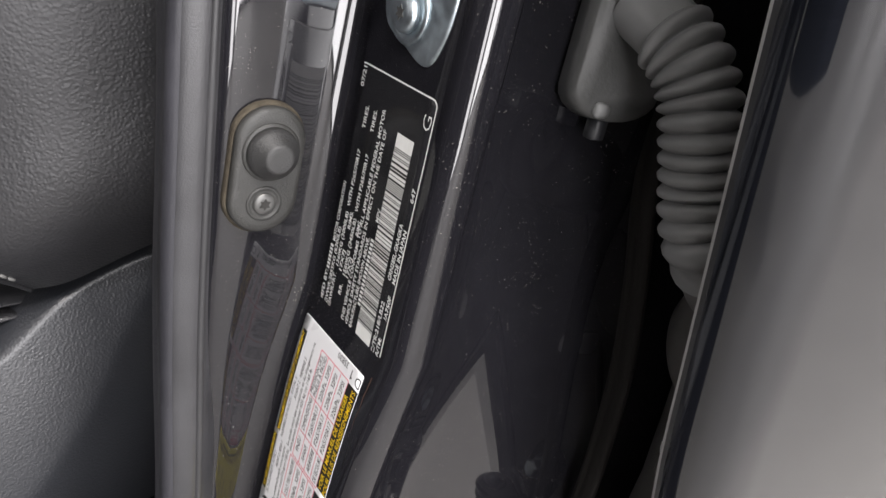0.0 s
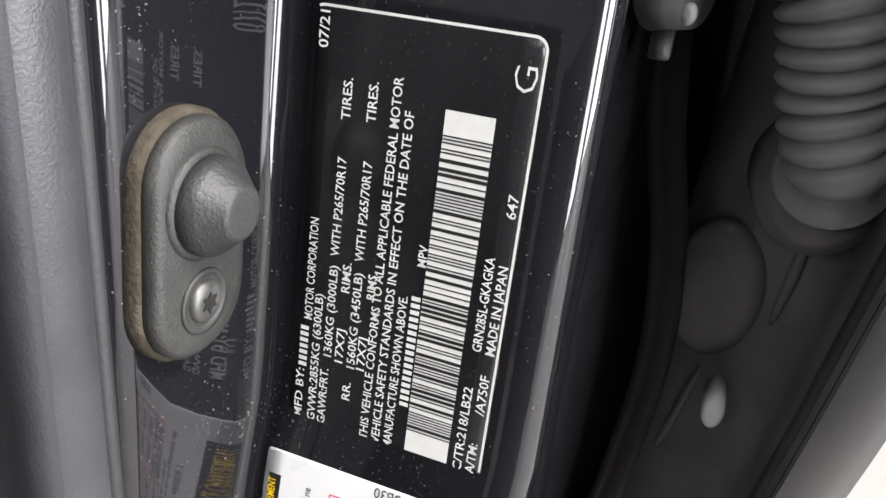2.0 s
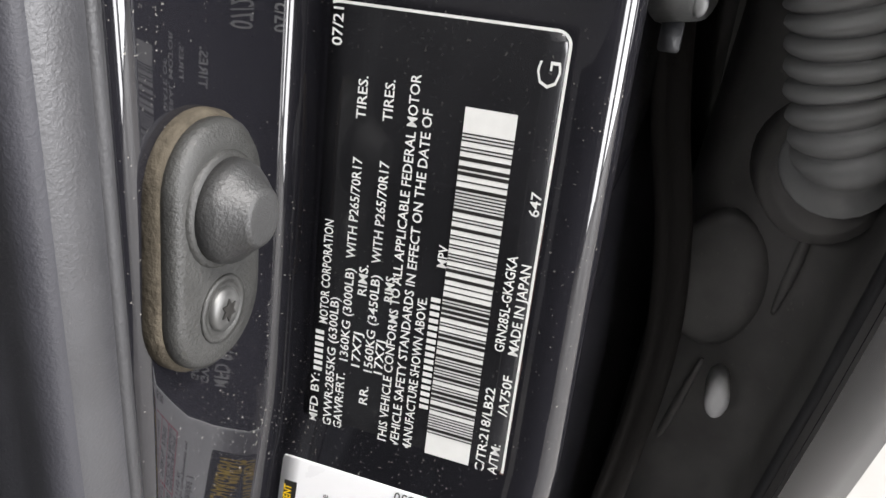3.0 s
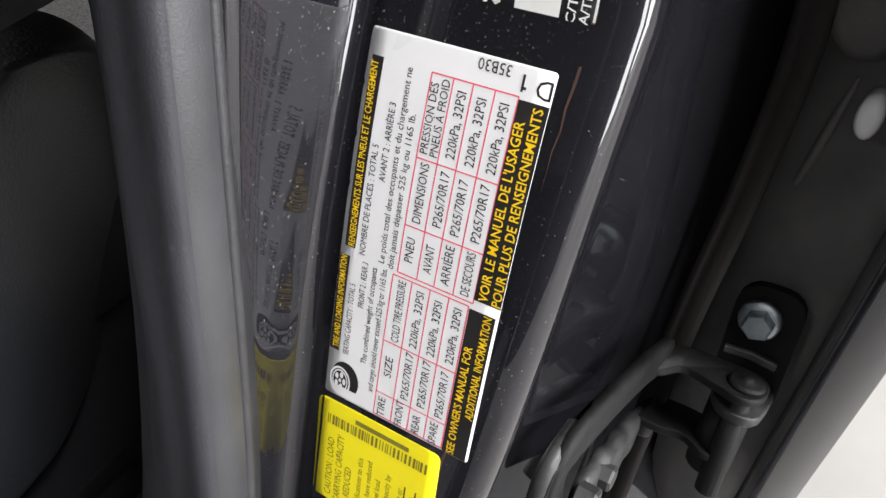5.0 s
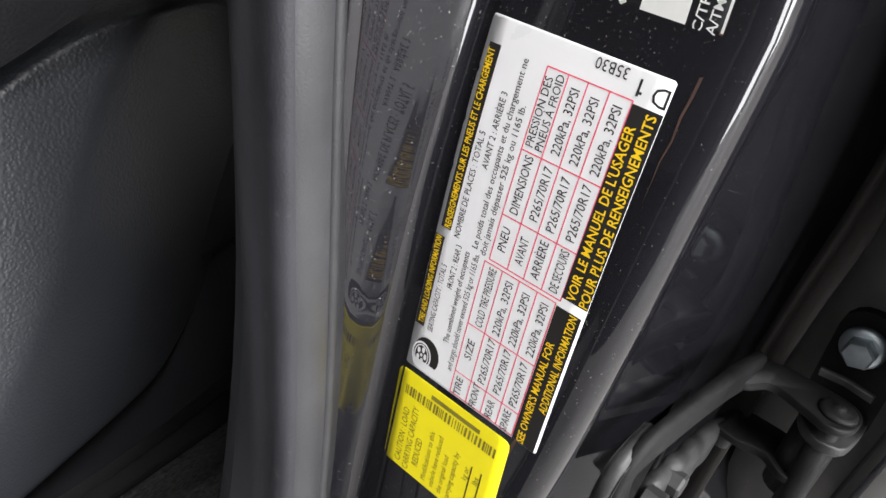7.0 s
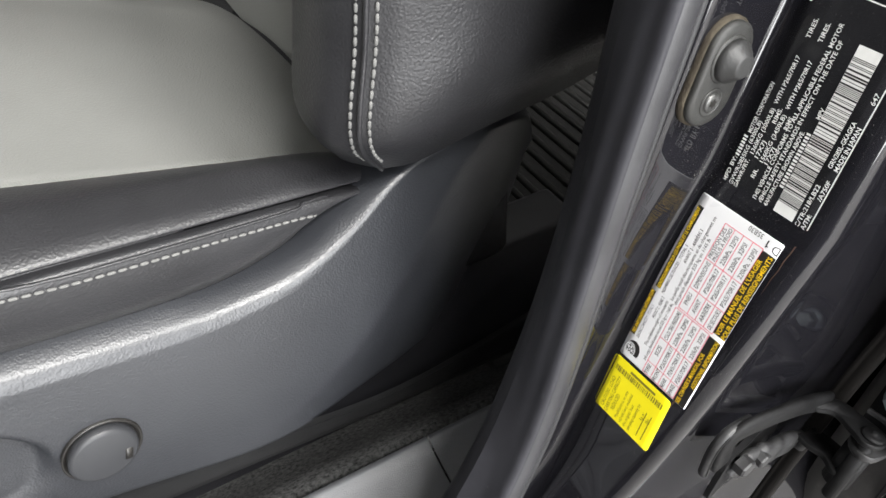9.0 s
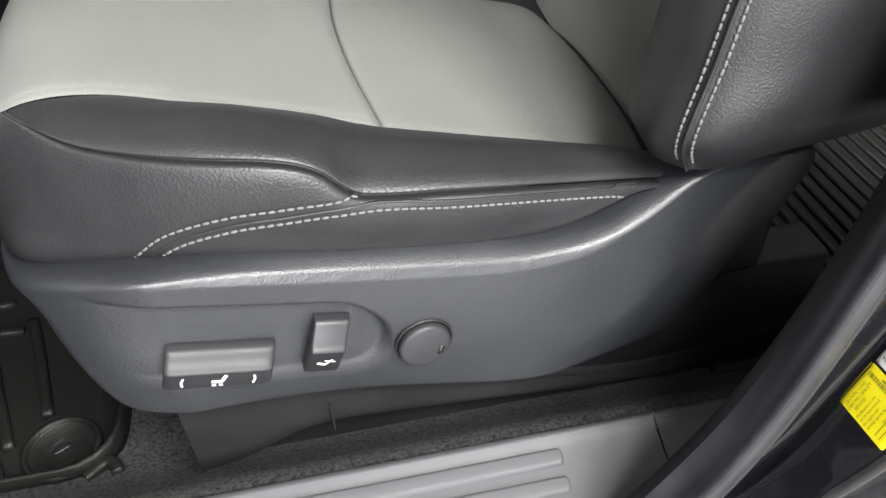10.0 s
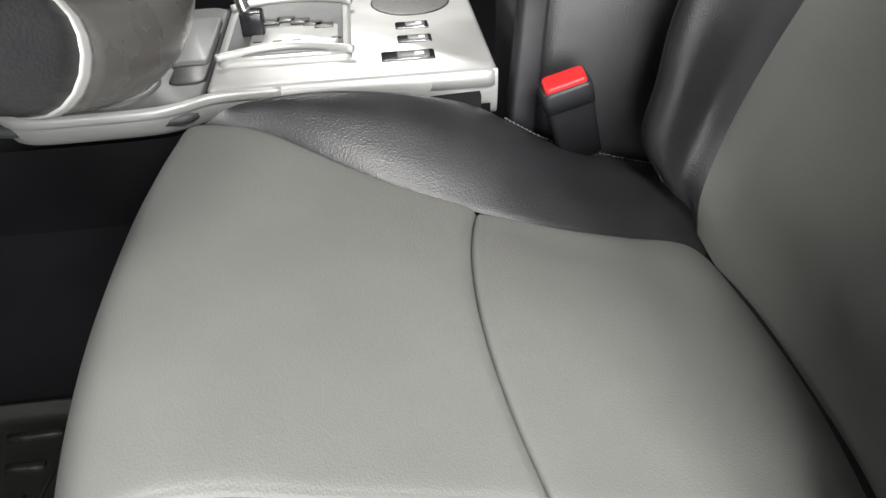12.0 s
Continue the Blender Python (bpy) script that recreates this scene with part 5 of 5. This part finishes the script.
def shield():
    nk, nr = 280, 120
    top = np.array([(p.x, p.z) for p in even([(x, 0, z) for x, z in UPPER], nk)])
    bot = np.array([(p.x, p.z) for p in even([(x, 0, z) for x, z in UNDER], nk)])
    r = np.linspace(0, 1, nr)
    r = 0.5 - 0.5 * np.cos(np.pi * r) * (0.6 + 0.4 * np.abs(np.cos(np.pi * r)))
    x = top[:, None, 0] * (1 - r) + bot[:, None, 0] * r
    z = top[:, None, 1] * (1 - r) + bot[:, None, 1] * r
    d_top, d_bot = line_distance(x, z, top), line_distance(x, z, bot)
    y = 0.152 + np.where(x > -0.475, 0.13 * (x + 0.475), 5.0 * (x + 0.475) ** 2)
    # rounded shoulder above a fine crease
    ridge = np.array([(p.x, p.z) for p in even([(x, 0, z) for x, z in RIDGE], 160)])
    d_rid = line_distance(x, z, ridge)
    above = (z > np.interp(x, ridge[:, 0], ridge[:, 1])) | (d_top < 0.004)
    f = np.where(above, d_rid / (d_rid + d_top + 1e-9), 0.0)
    y += (0.050 - 0.012 * ramp(0.20, 0.40, -x)) * (0.30 * f + 0.70 * f ** 1.8)
    z -= 0.014 * f ** 2.5
    y += 0.0012 * np.exp(-((d_rid - 0.0008) / 0.0015) ** 2) * ramp(-0.50, -0.42, x) * (1 - ramp(-0.22, -0.13, x))
    y += 0.020 * (1 - np.minimum(1, d_bot / 0.020)) ** 2 + 0.010 * ramp(-0.01, 0.05, x) ** 2
    y += shield_lean(x, z)
    # it turns under behind the fold
    crease = np.array([(p.x, p.z) for p in even([(x, 0, z) for x, z in FOLD], 60)])
    side = np.where(z < np.interp(x, crease[:, 0], crease[:, 1]), 1.0, -1.0) * line_distance(x, z, crease)
    y += (0.34 * ramp(-0.27, -0.15, x)) * (np.sqrt(side * side + 0.000014) + side) * 0.5
    # shallow field with the switches
    q = z + 0.31 * (x + 0.42)
    ax, az = np.abs(x + 0.445) - 0.075, np.abs(q - 0.702) - 0.002
    sd = np.hypot(np.maximum(ax, 0), np.maximum(az, 0)) + np.minimum(np.maximum(ax, az), 0) - 0.040
    y += 0.0085 * (0.35 + 0.65 * ramp(0.655, 0.715, q)) * np.clip(-sd / (0.016 - 0.0115 * ramp(0.672, 0.725, q)), 0, 1) ** 1.3 * ramp(-0.525, -0.465, x)
    return [tuple(v) for v in np.stack([x, y, z], -1).reshape(-1, 3).tolist()], grid_faces(nk, nr)


shield_part = mesh_part("side_shield", *shield(), PLASTIC, seat, "charcoal grained plastic side shield")
tilt = math.atan(-0.31)


def on_shield(cx, cz, a, b, h):
    """a along the shield's slope, b square to it, h out towards the door."""
    x, z = cx + a * math.cos(tilt) - b * math.sin(tilt), cz + a * math.sin(tilt) + b * math.cos(tilt)
    return Vector((x, shield_y(cx) + 0.13 * (x - cx) + shield_lean(cx, cz) + 0.0078 - h, z))


def shield_stack(cx, cz, outline, layers, bend=0.0, span=0.017):
    return stack([[on_shield(cx, cz, a * k, b * k, h * (1 - bend * smoothstep(-0.1 * span, span, b * k))) for a, b in outline] for h, k in layers])


def wedge(cx, cz, length, half, ridge, foot):
    """A switch with an upright lower face, a lip and a sloping top; ridge is the lip's place."""
    k = half / 0.0165
    prof = [(-half, -0.004), (-half, foot - 0.0022), (-half + 0.0010, foot), (ridge - 0.0025, 0.0170), (ridge - 0.0008, 0.0186), (ridge + 0.0006, 0.0188), (ridge + 0.0016, 0.0176), (ridge + 0.004 * k, 0.0136), (half - 0.004, 0.0110), (half - 0.001, 0.0094), (half, 0.006), (half, -0.004)]
    rings = []
    for a, s in ((-0.5, 0.80), (-0.485, 0.93), (-0.45, 0.985), (-0.40, 1.0), (0.40, 1.0), (0.45, 0.985), (0.485, 0.93), (0.5, 0.80)):
        rings.append([on_shield(cx, cz, a * length, b * (0.75 + 0.25 * s), h if h < 0 else h * s) for b, h in prof])
    return stack(rings)


slide = mesh_part("slide_switch", *wedge(-0.4480, 0.7000, 0.070, 0.0130, 0.0016, 0.0176), SWITCH, shield_part, "charcoal sliding seat switch")
lift_sw = mesh_part("recline_switch", *wedge(-0.3778, 0.6890, 0.0250, 0.0238, 0.0040, 0.0100), SWITCH, shield_part, "charcoal recline switch")
cx, cz = -0.3082, 0.6685
hole = circle(0.0218, 32)
# gap and notches are solid black pieces, their shade put into the colour
mesh_part("cap_recess", *shield_stack(cx, cz, hole, ((0.006, 1.02), (0.0106, 1.02), (0.0110, 0.985), (0.0106, 0.95), (0.0095, 0.93))), INK_AND_SHADE, shield_part, "dark gap round the cap")
cap = mesh_part("round_cap", *shield_stack(cx, cz, hole, ((0.006, 0.89), (0.0138, 0.89), (0.0153, 0.85), (0.0160, 0.76))), SWITCH, shield_part, "round charcoal cap")
for sgn in (-1, 1):
    mesh_part("finger_notch", *shield_stack(cx + sgn * 0.0125 * math.cos(tilt), cz + sgn * 0.0125 * math.sin(tilt) - 0.003, rounded(0.0042, 0.0085, 0.0008, 3), ((0.0150, 1.0), (0.0163, 1.0))), INK_AND_SHADE, cap, "small notch")


def icon(parent, cx, cz, strokes, half, ridge, foot):
    pieces = []
    for a0, b0, a1, b1, w in strokes:
        d = Vector((a1 - a0, b1 - b0))
        s = Vector((-d.y, d.x)).normalized() * w / 2
        quad = [(a0 + s.x, b0 + s.y), (a0 - s.x, b0 - s.y), (a1 - s.x, b1 - s.y), (a1 + s.x, b1 + s.y)]
        pieces.append(([tuple(on_shield(cx, cz, a, b, foot + 0.0004 + (b + half - 0.001) / (half + ridge - 0.0035) * (0.0170 - foot))) for a, b in quad], [(0, 1, 2, 3)]))
    return mesh_part("white_symbol", *joined(*pieces), WHITE_PRINT, parent, "white printed symbol", smooth=False)


mm = 0.001
icon(slide, -0.4480, 0.7000, [(-4.5 * mm, -7 * mm, 2.5 * mm, -7 * mm, 2.4 * mm), (2 * mm, -7 * mm, 4.5 * mm, -2 * mm, 2.4 * mm), (-4 * mm, -10 * mm, -1.5 * mm, -10 * mm, 1.5 * mm), (0.5 * mm, -10 * mm, 3 * mm, -10 * mm, 1.5 * mm)], 0.0130, 0.0016, 0.0176)
for sgn in (-1, 1):
    k = sgn * 22.5 * mm
    icon(slide, -0.4480, 0.7000, [(k, -3 * mm, k + sgn * 1.2 * mm, -6.5 * mm, 1.4 * mm), (k + sgn * 1.2 * mm, -6 * mm, k, -10 * mm, 1.4 * mm)], 0.0130, 0.0016, 0.0176)
icon(lift_sw, -0.3772, 0.6890, [(-5.5 * mm, -11 * mm, 1 * mm, -13.5 * mm, 2.8 * mm), (0.5 * mm, -13 * mm, 4.5 * mm, -7 * mm, 2.0 * mm), (-1 * mm, -8 * mm, 7 * mm, -10 * mm, 1.6 * mm)], 0.0238, 0.0040, 0.0100)

# lower bracket cover below the shield
rails = []
for x, zt, zb in ((-0.505, 0.668, 0.488), (-0.46, 0.655, 0.500), (-0.41, 0.640, 0.525), (-0.36, 0.622, 0.530), (-0.25, 0.60, 0.522), (-0.12, 0.58, 0.512), (0.02, 0.60, 0.508)):
    rails.append([(x, 0.19, zt), (x, 0.206, zt - 0.03), (x, 0.214, 0.5 * (zt + zb)), (x, 0.219, zb + 0.006), (x, 0.226, zb)])
mesh_part("rail_cover", *surface(rails, 12, 50), RAIL, seat, "dark plastic rail cover")
mesh_part("cover_joint", *box((-0.3850, 0.2115, 0.531), (-0.3838, 0.2165, 0.565)), INK_AND_SHADE, seat, "thin dark joint", smooth=False)
for sy in (0.26, 0.60):
    mesh_part("seat_rail", *box((-0.52, sy, 0.446), (0.10, sy + 0.05, 0.60), 0.006), GARNISH, seat, "dark steel seat rail")

# ---- seat belt buckle ----
buckle = thing("belt_buckle", "black seat belt buckle with a red release button", "buckle", at=(-0.20, 0.705, 0.78))
turn = Matrix.Translation((-0.203, 0.700, 0.818)) @ Matrix.Rotation(radians(-16), 4, "Y") @ Matrix.Rotation(radians(8), 4, "X")
mesh_part("case", *moved(stack([[Vector((a * k, b * k, z)) for a, b in rounded(0.048, 0.026, 0.006, 5)] for z, k in ((-0.052, 0.9), (0.0, 0.97), (0.024, 1.0), (0.030, 1.0), (0.033, 0.95))]), turn), GARNISH, buckle, "black plastic case")
mesh_part("release_button", *moved(stack([[Vector((a * k, b * k - 0.002, z + 0.2 * b)) for a, b in rounded(0.042, 0.018, 0.004, 5)] for z, k in ((0.028, 1.0), (0.039, 1.0), (0.0415, 0.95), (0.042, 0.8))]), turn), RED, buckle, "red plastic button")
mesh_part("case_rim", *moved(stack([[Vector((a * k, b * k, z)) for a, b in rounded(0.050, 0.028, 0.007, 5)] for z, k in ((0.012, 1.0), (0.026, 1.02), (0.032, 1.0), (0.035, 0.93))]), turn), SWITCH, buckle, "scuffed dark rim of the case")
mesh_part("stalk", *moved(box((-0.018, -0.006, -0.13), (0.018, 0.006, -0.045), 0.003), turn), GARNISH, buckle)

# ---- centre console ----
console = thing("centre_console", "dark centre console with satin silver trim, shifter and cup holders", "console", at=(-0.6, 0.85, 0.45))
body_rails = []
for x in (-1.30, -1.0, -0.75, -0.55, -0.40, -0.29):
    body_rails.append([(x, 0.735, 0.446), (x, 0.722, 0.55), (x, 0.716, 0.68), (x, 0.714, 0.80), (x, 0.714, 0.832), (x, 0.73, 0.838), (x, 0.99, 0.838), (x, 1.0, 0.80), (x, 1.0, 0.446)])
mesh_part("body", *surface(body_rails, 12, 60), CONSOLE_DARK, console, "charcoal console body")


def slab_round(x0, x1, y0, y1, z0, z1, r, bev):
    o = rounded(x1 - x0, y1 - y0, r, 5)
    cx, cy = (x0 + x1) / 2, (y0 + y1) / 2
    sx, sy = 1 - 2 * bev / (x1 - x0), 1 - 2 * bev / (y1 - y0)
    return stack([[Vector((cx + a, cy + b, z0)) for a, b in o], [Vector((cx + a, cy + b, z1 - bev)) for a, b in o], [Vector((cx + a * (1 + sx) / 2, cy + b * (1 + sy) / 2, z1 - 0.3 * bev)) for a, b in o], [Vector((cx + a * sx, cy + b * sy, z1)) for a, b in o]])


mesh_part("silver_panel", *slab_round(-0.551, -0.272, 0.716, 0.985, 0.843, 0.861, 0.012, 0.005), SILVER, console, "satin silver panel")
RIM_XY = ((-0.272, 0.7225), (-0.36, 0.716), (-0.45, 0.711), (-0.52, 0.711), (-0.548, 0.706), (-0.570, 0.693), (-0.595, 0.685), (-0.64, 0.6825), (-0.695, 0.682), (-0.718, 0.688), (-0.732, 0.705), (-0.742, 0.76), (-0.75, 0.97))
rim_path = even([(x, y, 0.8565) for x, y in RIM_XY], 90)
mesh_part("silver_rim", *sweep(rim_path[25:], [(a, b) for a, b in rounded(0.009, 0.010, 0.003, 4)]), SILVER, console, "satin silver rim")
SKIRT = ((0.0, 0.002), (-0.0015, -0.004), (-0.001, -0.016), (0.002, -0.030), (0.007, -0.040), (0.016, -0.044))
mesh_part("silver_skirt", *surface([[p + Vector((0, out, drop * (0.62 + 0.55 * smoothstep(-0.55, -0.30, p.x)))) for p in rim_path[:70]] for out, drop in SKIRT], 70, 16), SILVER, console, "satin silver side band")
mesh_part("holder_tray", *slab_round(-0.745, -0.556, 0.687, 0.985, 0.842, 0.851, 0.020, 0.004), TRAY, console, "dark grey plastic tray")
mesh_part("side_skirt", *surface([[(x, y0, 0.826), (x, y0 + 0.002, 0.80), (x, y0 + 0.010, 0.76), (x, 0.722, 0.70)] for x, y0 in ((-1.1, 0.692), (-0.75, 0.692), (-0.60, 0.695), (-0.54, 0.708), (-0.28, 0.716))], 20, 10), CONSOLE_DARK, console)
cup = mesh_part("cup_ring", *turned(Vector((-0.652, 0.762, 0.842)), ((0.050, 0), (0.050, 0.010), (0.047, 0.0125), (0.0435, 0.012), (0.042, 0.009))), CON_GREY, console, "ringed cup holder")
# no hollows here: flat black pieces stand for the shade inside wells and slot
mesh_part("cup_well", *turned(Vector((-0.652, 0.762, 0.845)), ((0.0415, 0), (0.0415, 0.0075), (0.040, 0.0078))), INK_AND_SHADE, cup, "dark well")
mesh_part("coin_slot", *moved(slab_round(-0.595, -0.558, 0.755, 0.90, 0.845, 0.853, 0.012, 0.002), Matrix()), INK_AND_SHADE, console, "dark coin slot")
mesh_part("coin_tray", *slab_round(-0.598, -0.560, 0.80, 0.93, 0.848, 0.8575, 0.006, 0.002), CON_GREY, console, "pale grey tray lid")
mesh_part("rear_cup_well", *turned(Vector((-0.342, 0.925, 0.8585)), ((0.046, 0), (0.046, 0.0034), (0.044, 0.0036))), INK_AND_SHADE, console, "dark rear cup holder")
gate = mesh_part("shift_gate", *slab_round(-0.545, -0.412, 0.765, 0.935, 0.855, 0.868, 0.010, 0.004), SILVER, console, "silver shift gate frame")
mesh_part("gate_inset", *slab_round(-0.537, -0.420, 0.775, 0.926, 0.86, 0.8692, 0.006, 0.001), CON_GREY, gate, "grey inset")
arc = [Vector((-0.545 + 0.0135 * i, 0.768 + 0.020 * math.sin(math.pi * i / 10), 0.871)) for i in range(11)]
mesh_part("gate_bow", *sweep(even(arc, 30), circle(0.0042, 10)), SILVER, gate, "bowed silver edge")
mesh_part("gate_bow", *sweep(even([p + Vector((0, 0.145, 0)) for p in arc], 30), circle(0.0042, 10)), SILVER, gate, "bowed silver edge")
mesh_part("gate_plate", *slab_round(-0.515, -0.425, 0.795, 0.845, 0.86, 0.8705, 0.004, 0.001), SILVER, gate, "silver plate")
# slots are not cut: black blocks on the plate paint their shade
for k, (gx, gy) in enumerate(((-0.498, 0.862), (-0.482, 0.868), (-0.466, 0.860), (-0.452, 0.850), (-0.440, 0.842))):
    mesh_part("gate_slot", *slab_round(gx - 0.010, gx + 0.010, gy - 0.008, gy + 0.008, 0.86, 0.8712, 0.002, 0.0005), INK_AND_SHADE, gate, "black gate slot")
for k in range(5):
    mesh_part("gate_mark", *slab_round(-0.512 + 0.02 * k, -0.502 + 0.02 * k, 0.803, 0.806, 0.868, 0.8709, 0.001, 0.0002), INK_AND_SHADE, gate)
lever = mesh_part("shift_lever", *sweep(even([Vector((-0.512, 0.835, 0.866)), Vector((-0.522, 0.842, 0.90)), Vector((-0.535, 0.85, 0.96)), Vector((-0.54, 0.855, 1.0))], 20), circle(0.0065, 14)), STEEL, console, "chromed shift lever")
mesh_part("lever_foot", *moved(box((-0.012, -0.010, 0), (0.012, 0.010, 0.026), 0.003), Matrix.Translation((-0.513, 0.835, 0.868))), DARK_GLOSS, lever)
mesh_part("shift_knob", *turned(Vector((-0.54, 0.855, 1.0)), ((0.010, -0.01), (0.020, 0.0), (0.026, 0.03), (0.024, 0.06), (0.012, 0.075))), BLACK_LEATHER, lever, "black leather knob")
for sx, sy, lx, ly in ((-0.346, 0.848, 0.036, 0.020), (-0.346, 0.808, 0.036, 0.020), (-0.356, 0.764, 0.054, 0.024)):
    sw = mesh_part("rocker_switch", *slab_round(sx - lx / 2, sx + lx / 2, sy - ly / 2, sy + ly / 2, 0.85, 0.8622, 0.002, 0.0006), DARK_GLOSS, console, "dark console switch")
    mesh_part("switch_face", *slab_round(sx + (0.1 - 0.30) * lx, sx + 0.40 * lx, sy - 0.33 * ly, sy + 0.33 * ly, 0.858, 0.8636, 0.002, 0.0008), CON_GREY, sw, "grey rocker face")
    mesh_part("switch_symbol", *slab_round(sx + 0.12 * lx, sx + 0.30 * lx, sy - 0.15 * ly, sy + 0.15 * ly, 0.86, 0.8639, 0.001, 0.0002), WHITE_PRINT, sw, "pale symbol")

armrest = thing("console_armrest", "black leather console armrest box behind the shifter", "armrest", at=(0.0, 0.86, 0.45))
mesh_part("box", *slab_round(-0.235, 0.24, 0.745, 0.985, 0.446, 0.93, 0.03, 0.01), BLACK_LEATHER, armrest, "black grained box")
mesh_part("hinge_strip", *sweep([Vector((-0.25, 0.742, 0.50)), Vector((-0.247, 0.742, 0.75)), Vector((-0.232, 0.745, 0.95))], rounded(0.02, 0.03, 0.006, 4)), GARNISH, armrest, "dark plastic edge strip")

# ---- steering wheel ----
wheel = thing("steering_wheel", "dark leather steering wheel with a silver spoke insert", "steering wheel", at=(-0.70, 0.431, 1.16))
hub, tilt_w = Vector((-0.60, 0.40, 1.185)), Matrix.Rotation(radians(-124), 4, "Y")


def wheel_point(a, r, h=0.0):
    return hub + tilt_w @ Vector((r * math.cos(a), r * math.sin(a), h))


axis = tilt_w @ Vector((0, 0, 1))


def rim_piece(a0, a1, r, n):
    """A stretch of the rim between two angles, its tube of radius r, closed at both ends."""
    rings = []
    for i in range(n + 1):
        p = wheel_point(radians(a0 + (a1 - a0) * i / n), 0.178)
        radial = (p - hub).normalized()
        rings.append([p + radial * (r * math.cos(t)) + axis * (r * math.sin(t)) for t in [2 * math.pi * j / 20 for j in range(20)]])
    return stack(rings)


mesh_part("rim", *rim_piece(213, 497, 0.0225, 76), BLACK_LEATHER, wheel, "dark leather rim")
mesh_part("rim_grip", *rim_piece(137.5, 211, 0.0218, 24), RIM_GREY, wheel, "grey satin lower rim")
mesh_part("rim_ring", *rim_piece(211, 213, 0.0232, 3), SILVER, wheel, "thin bright rim ring")
mesh_part("hub_pad", *stack([[wheel_point(0, 0) + tilt_w @ Vector((a * k, b * k, h)) for a, b in rounded(0.16, 0.20, 0.06, 6)] for h, k in ((-0.05, 0.9), (-0.01, 1.0), (0.02, 0.95), (0.028, 0.75))]), GARNISH, wheel, "charcoal hub pad")
for a in (math.pi * 0.5, math.pi * 1.5, math.pi):
    mesh_part("spoke", *sweep(even([wheel_point(a, 0.06, -0.01), wheel_point(a, 0.12, -0.012), wheel_point(a, 0.178, -0.004)], 16), rounded(0.05, 0.02, 0.008, 4)), GARNISH, wheel, "charcoal spoke")
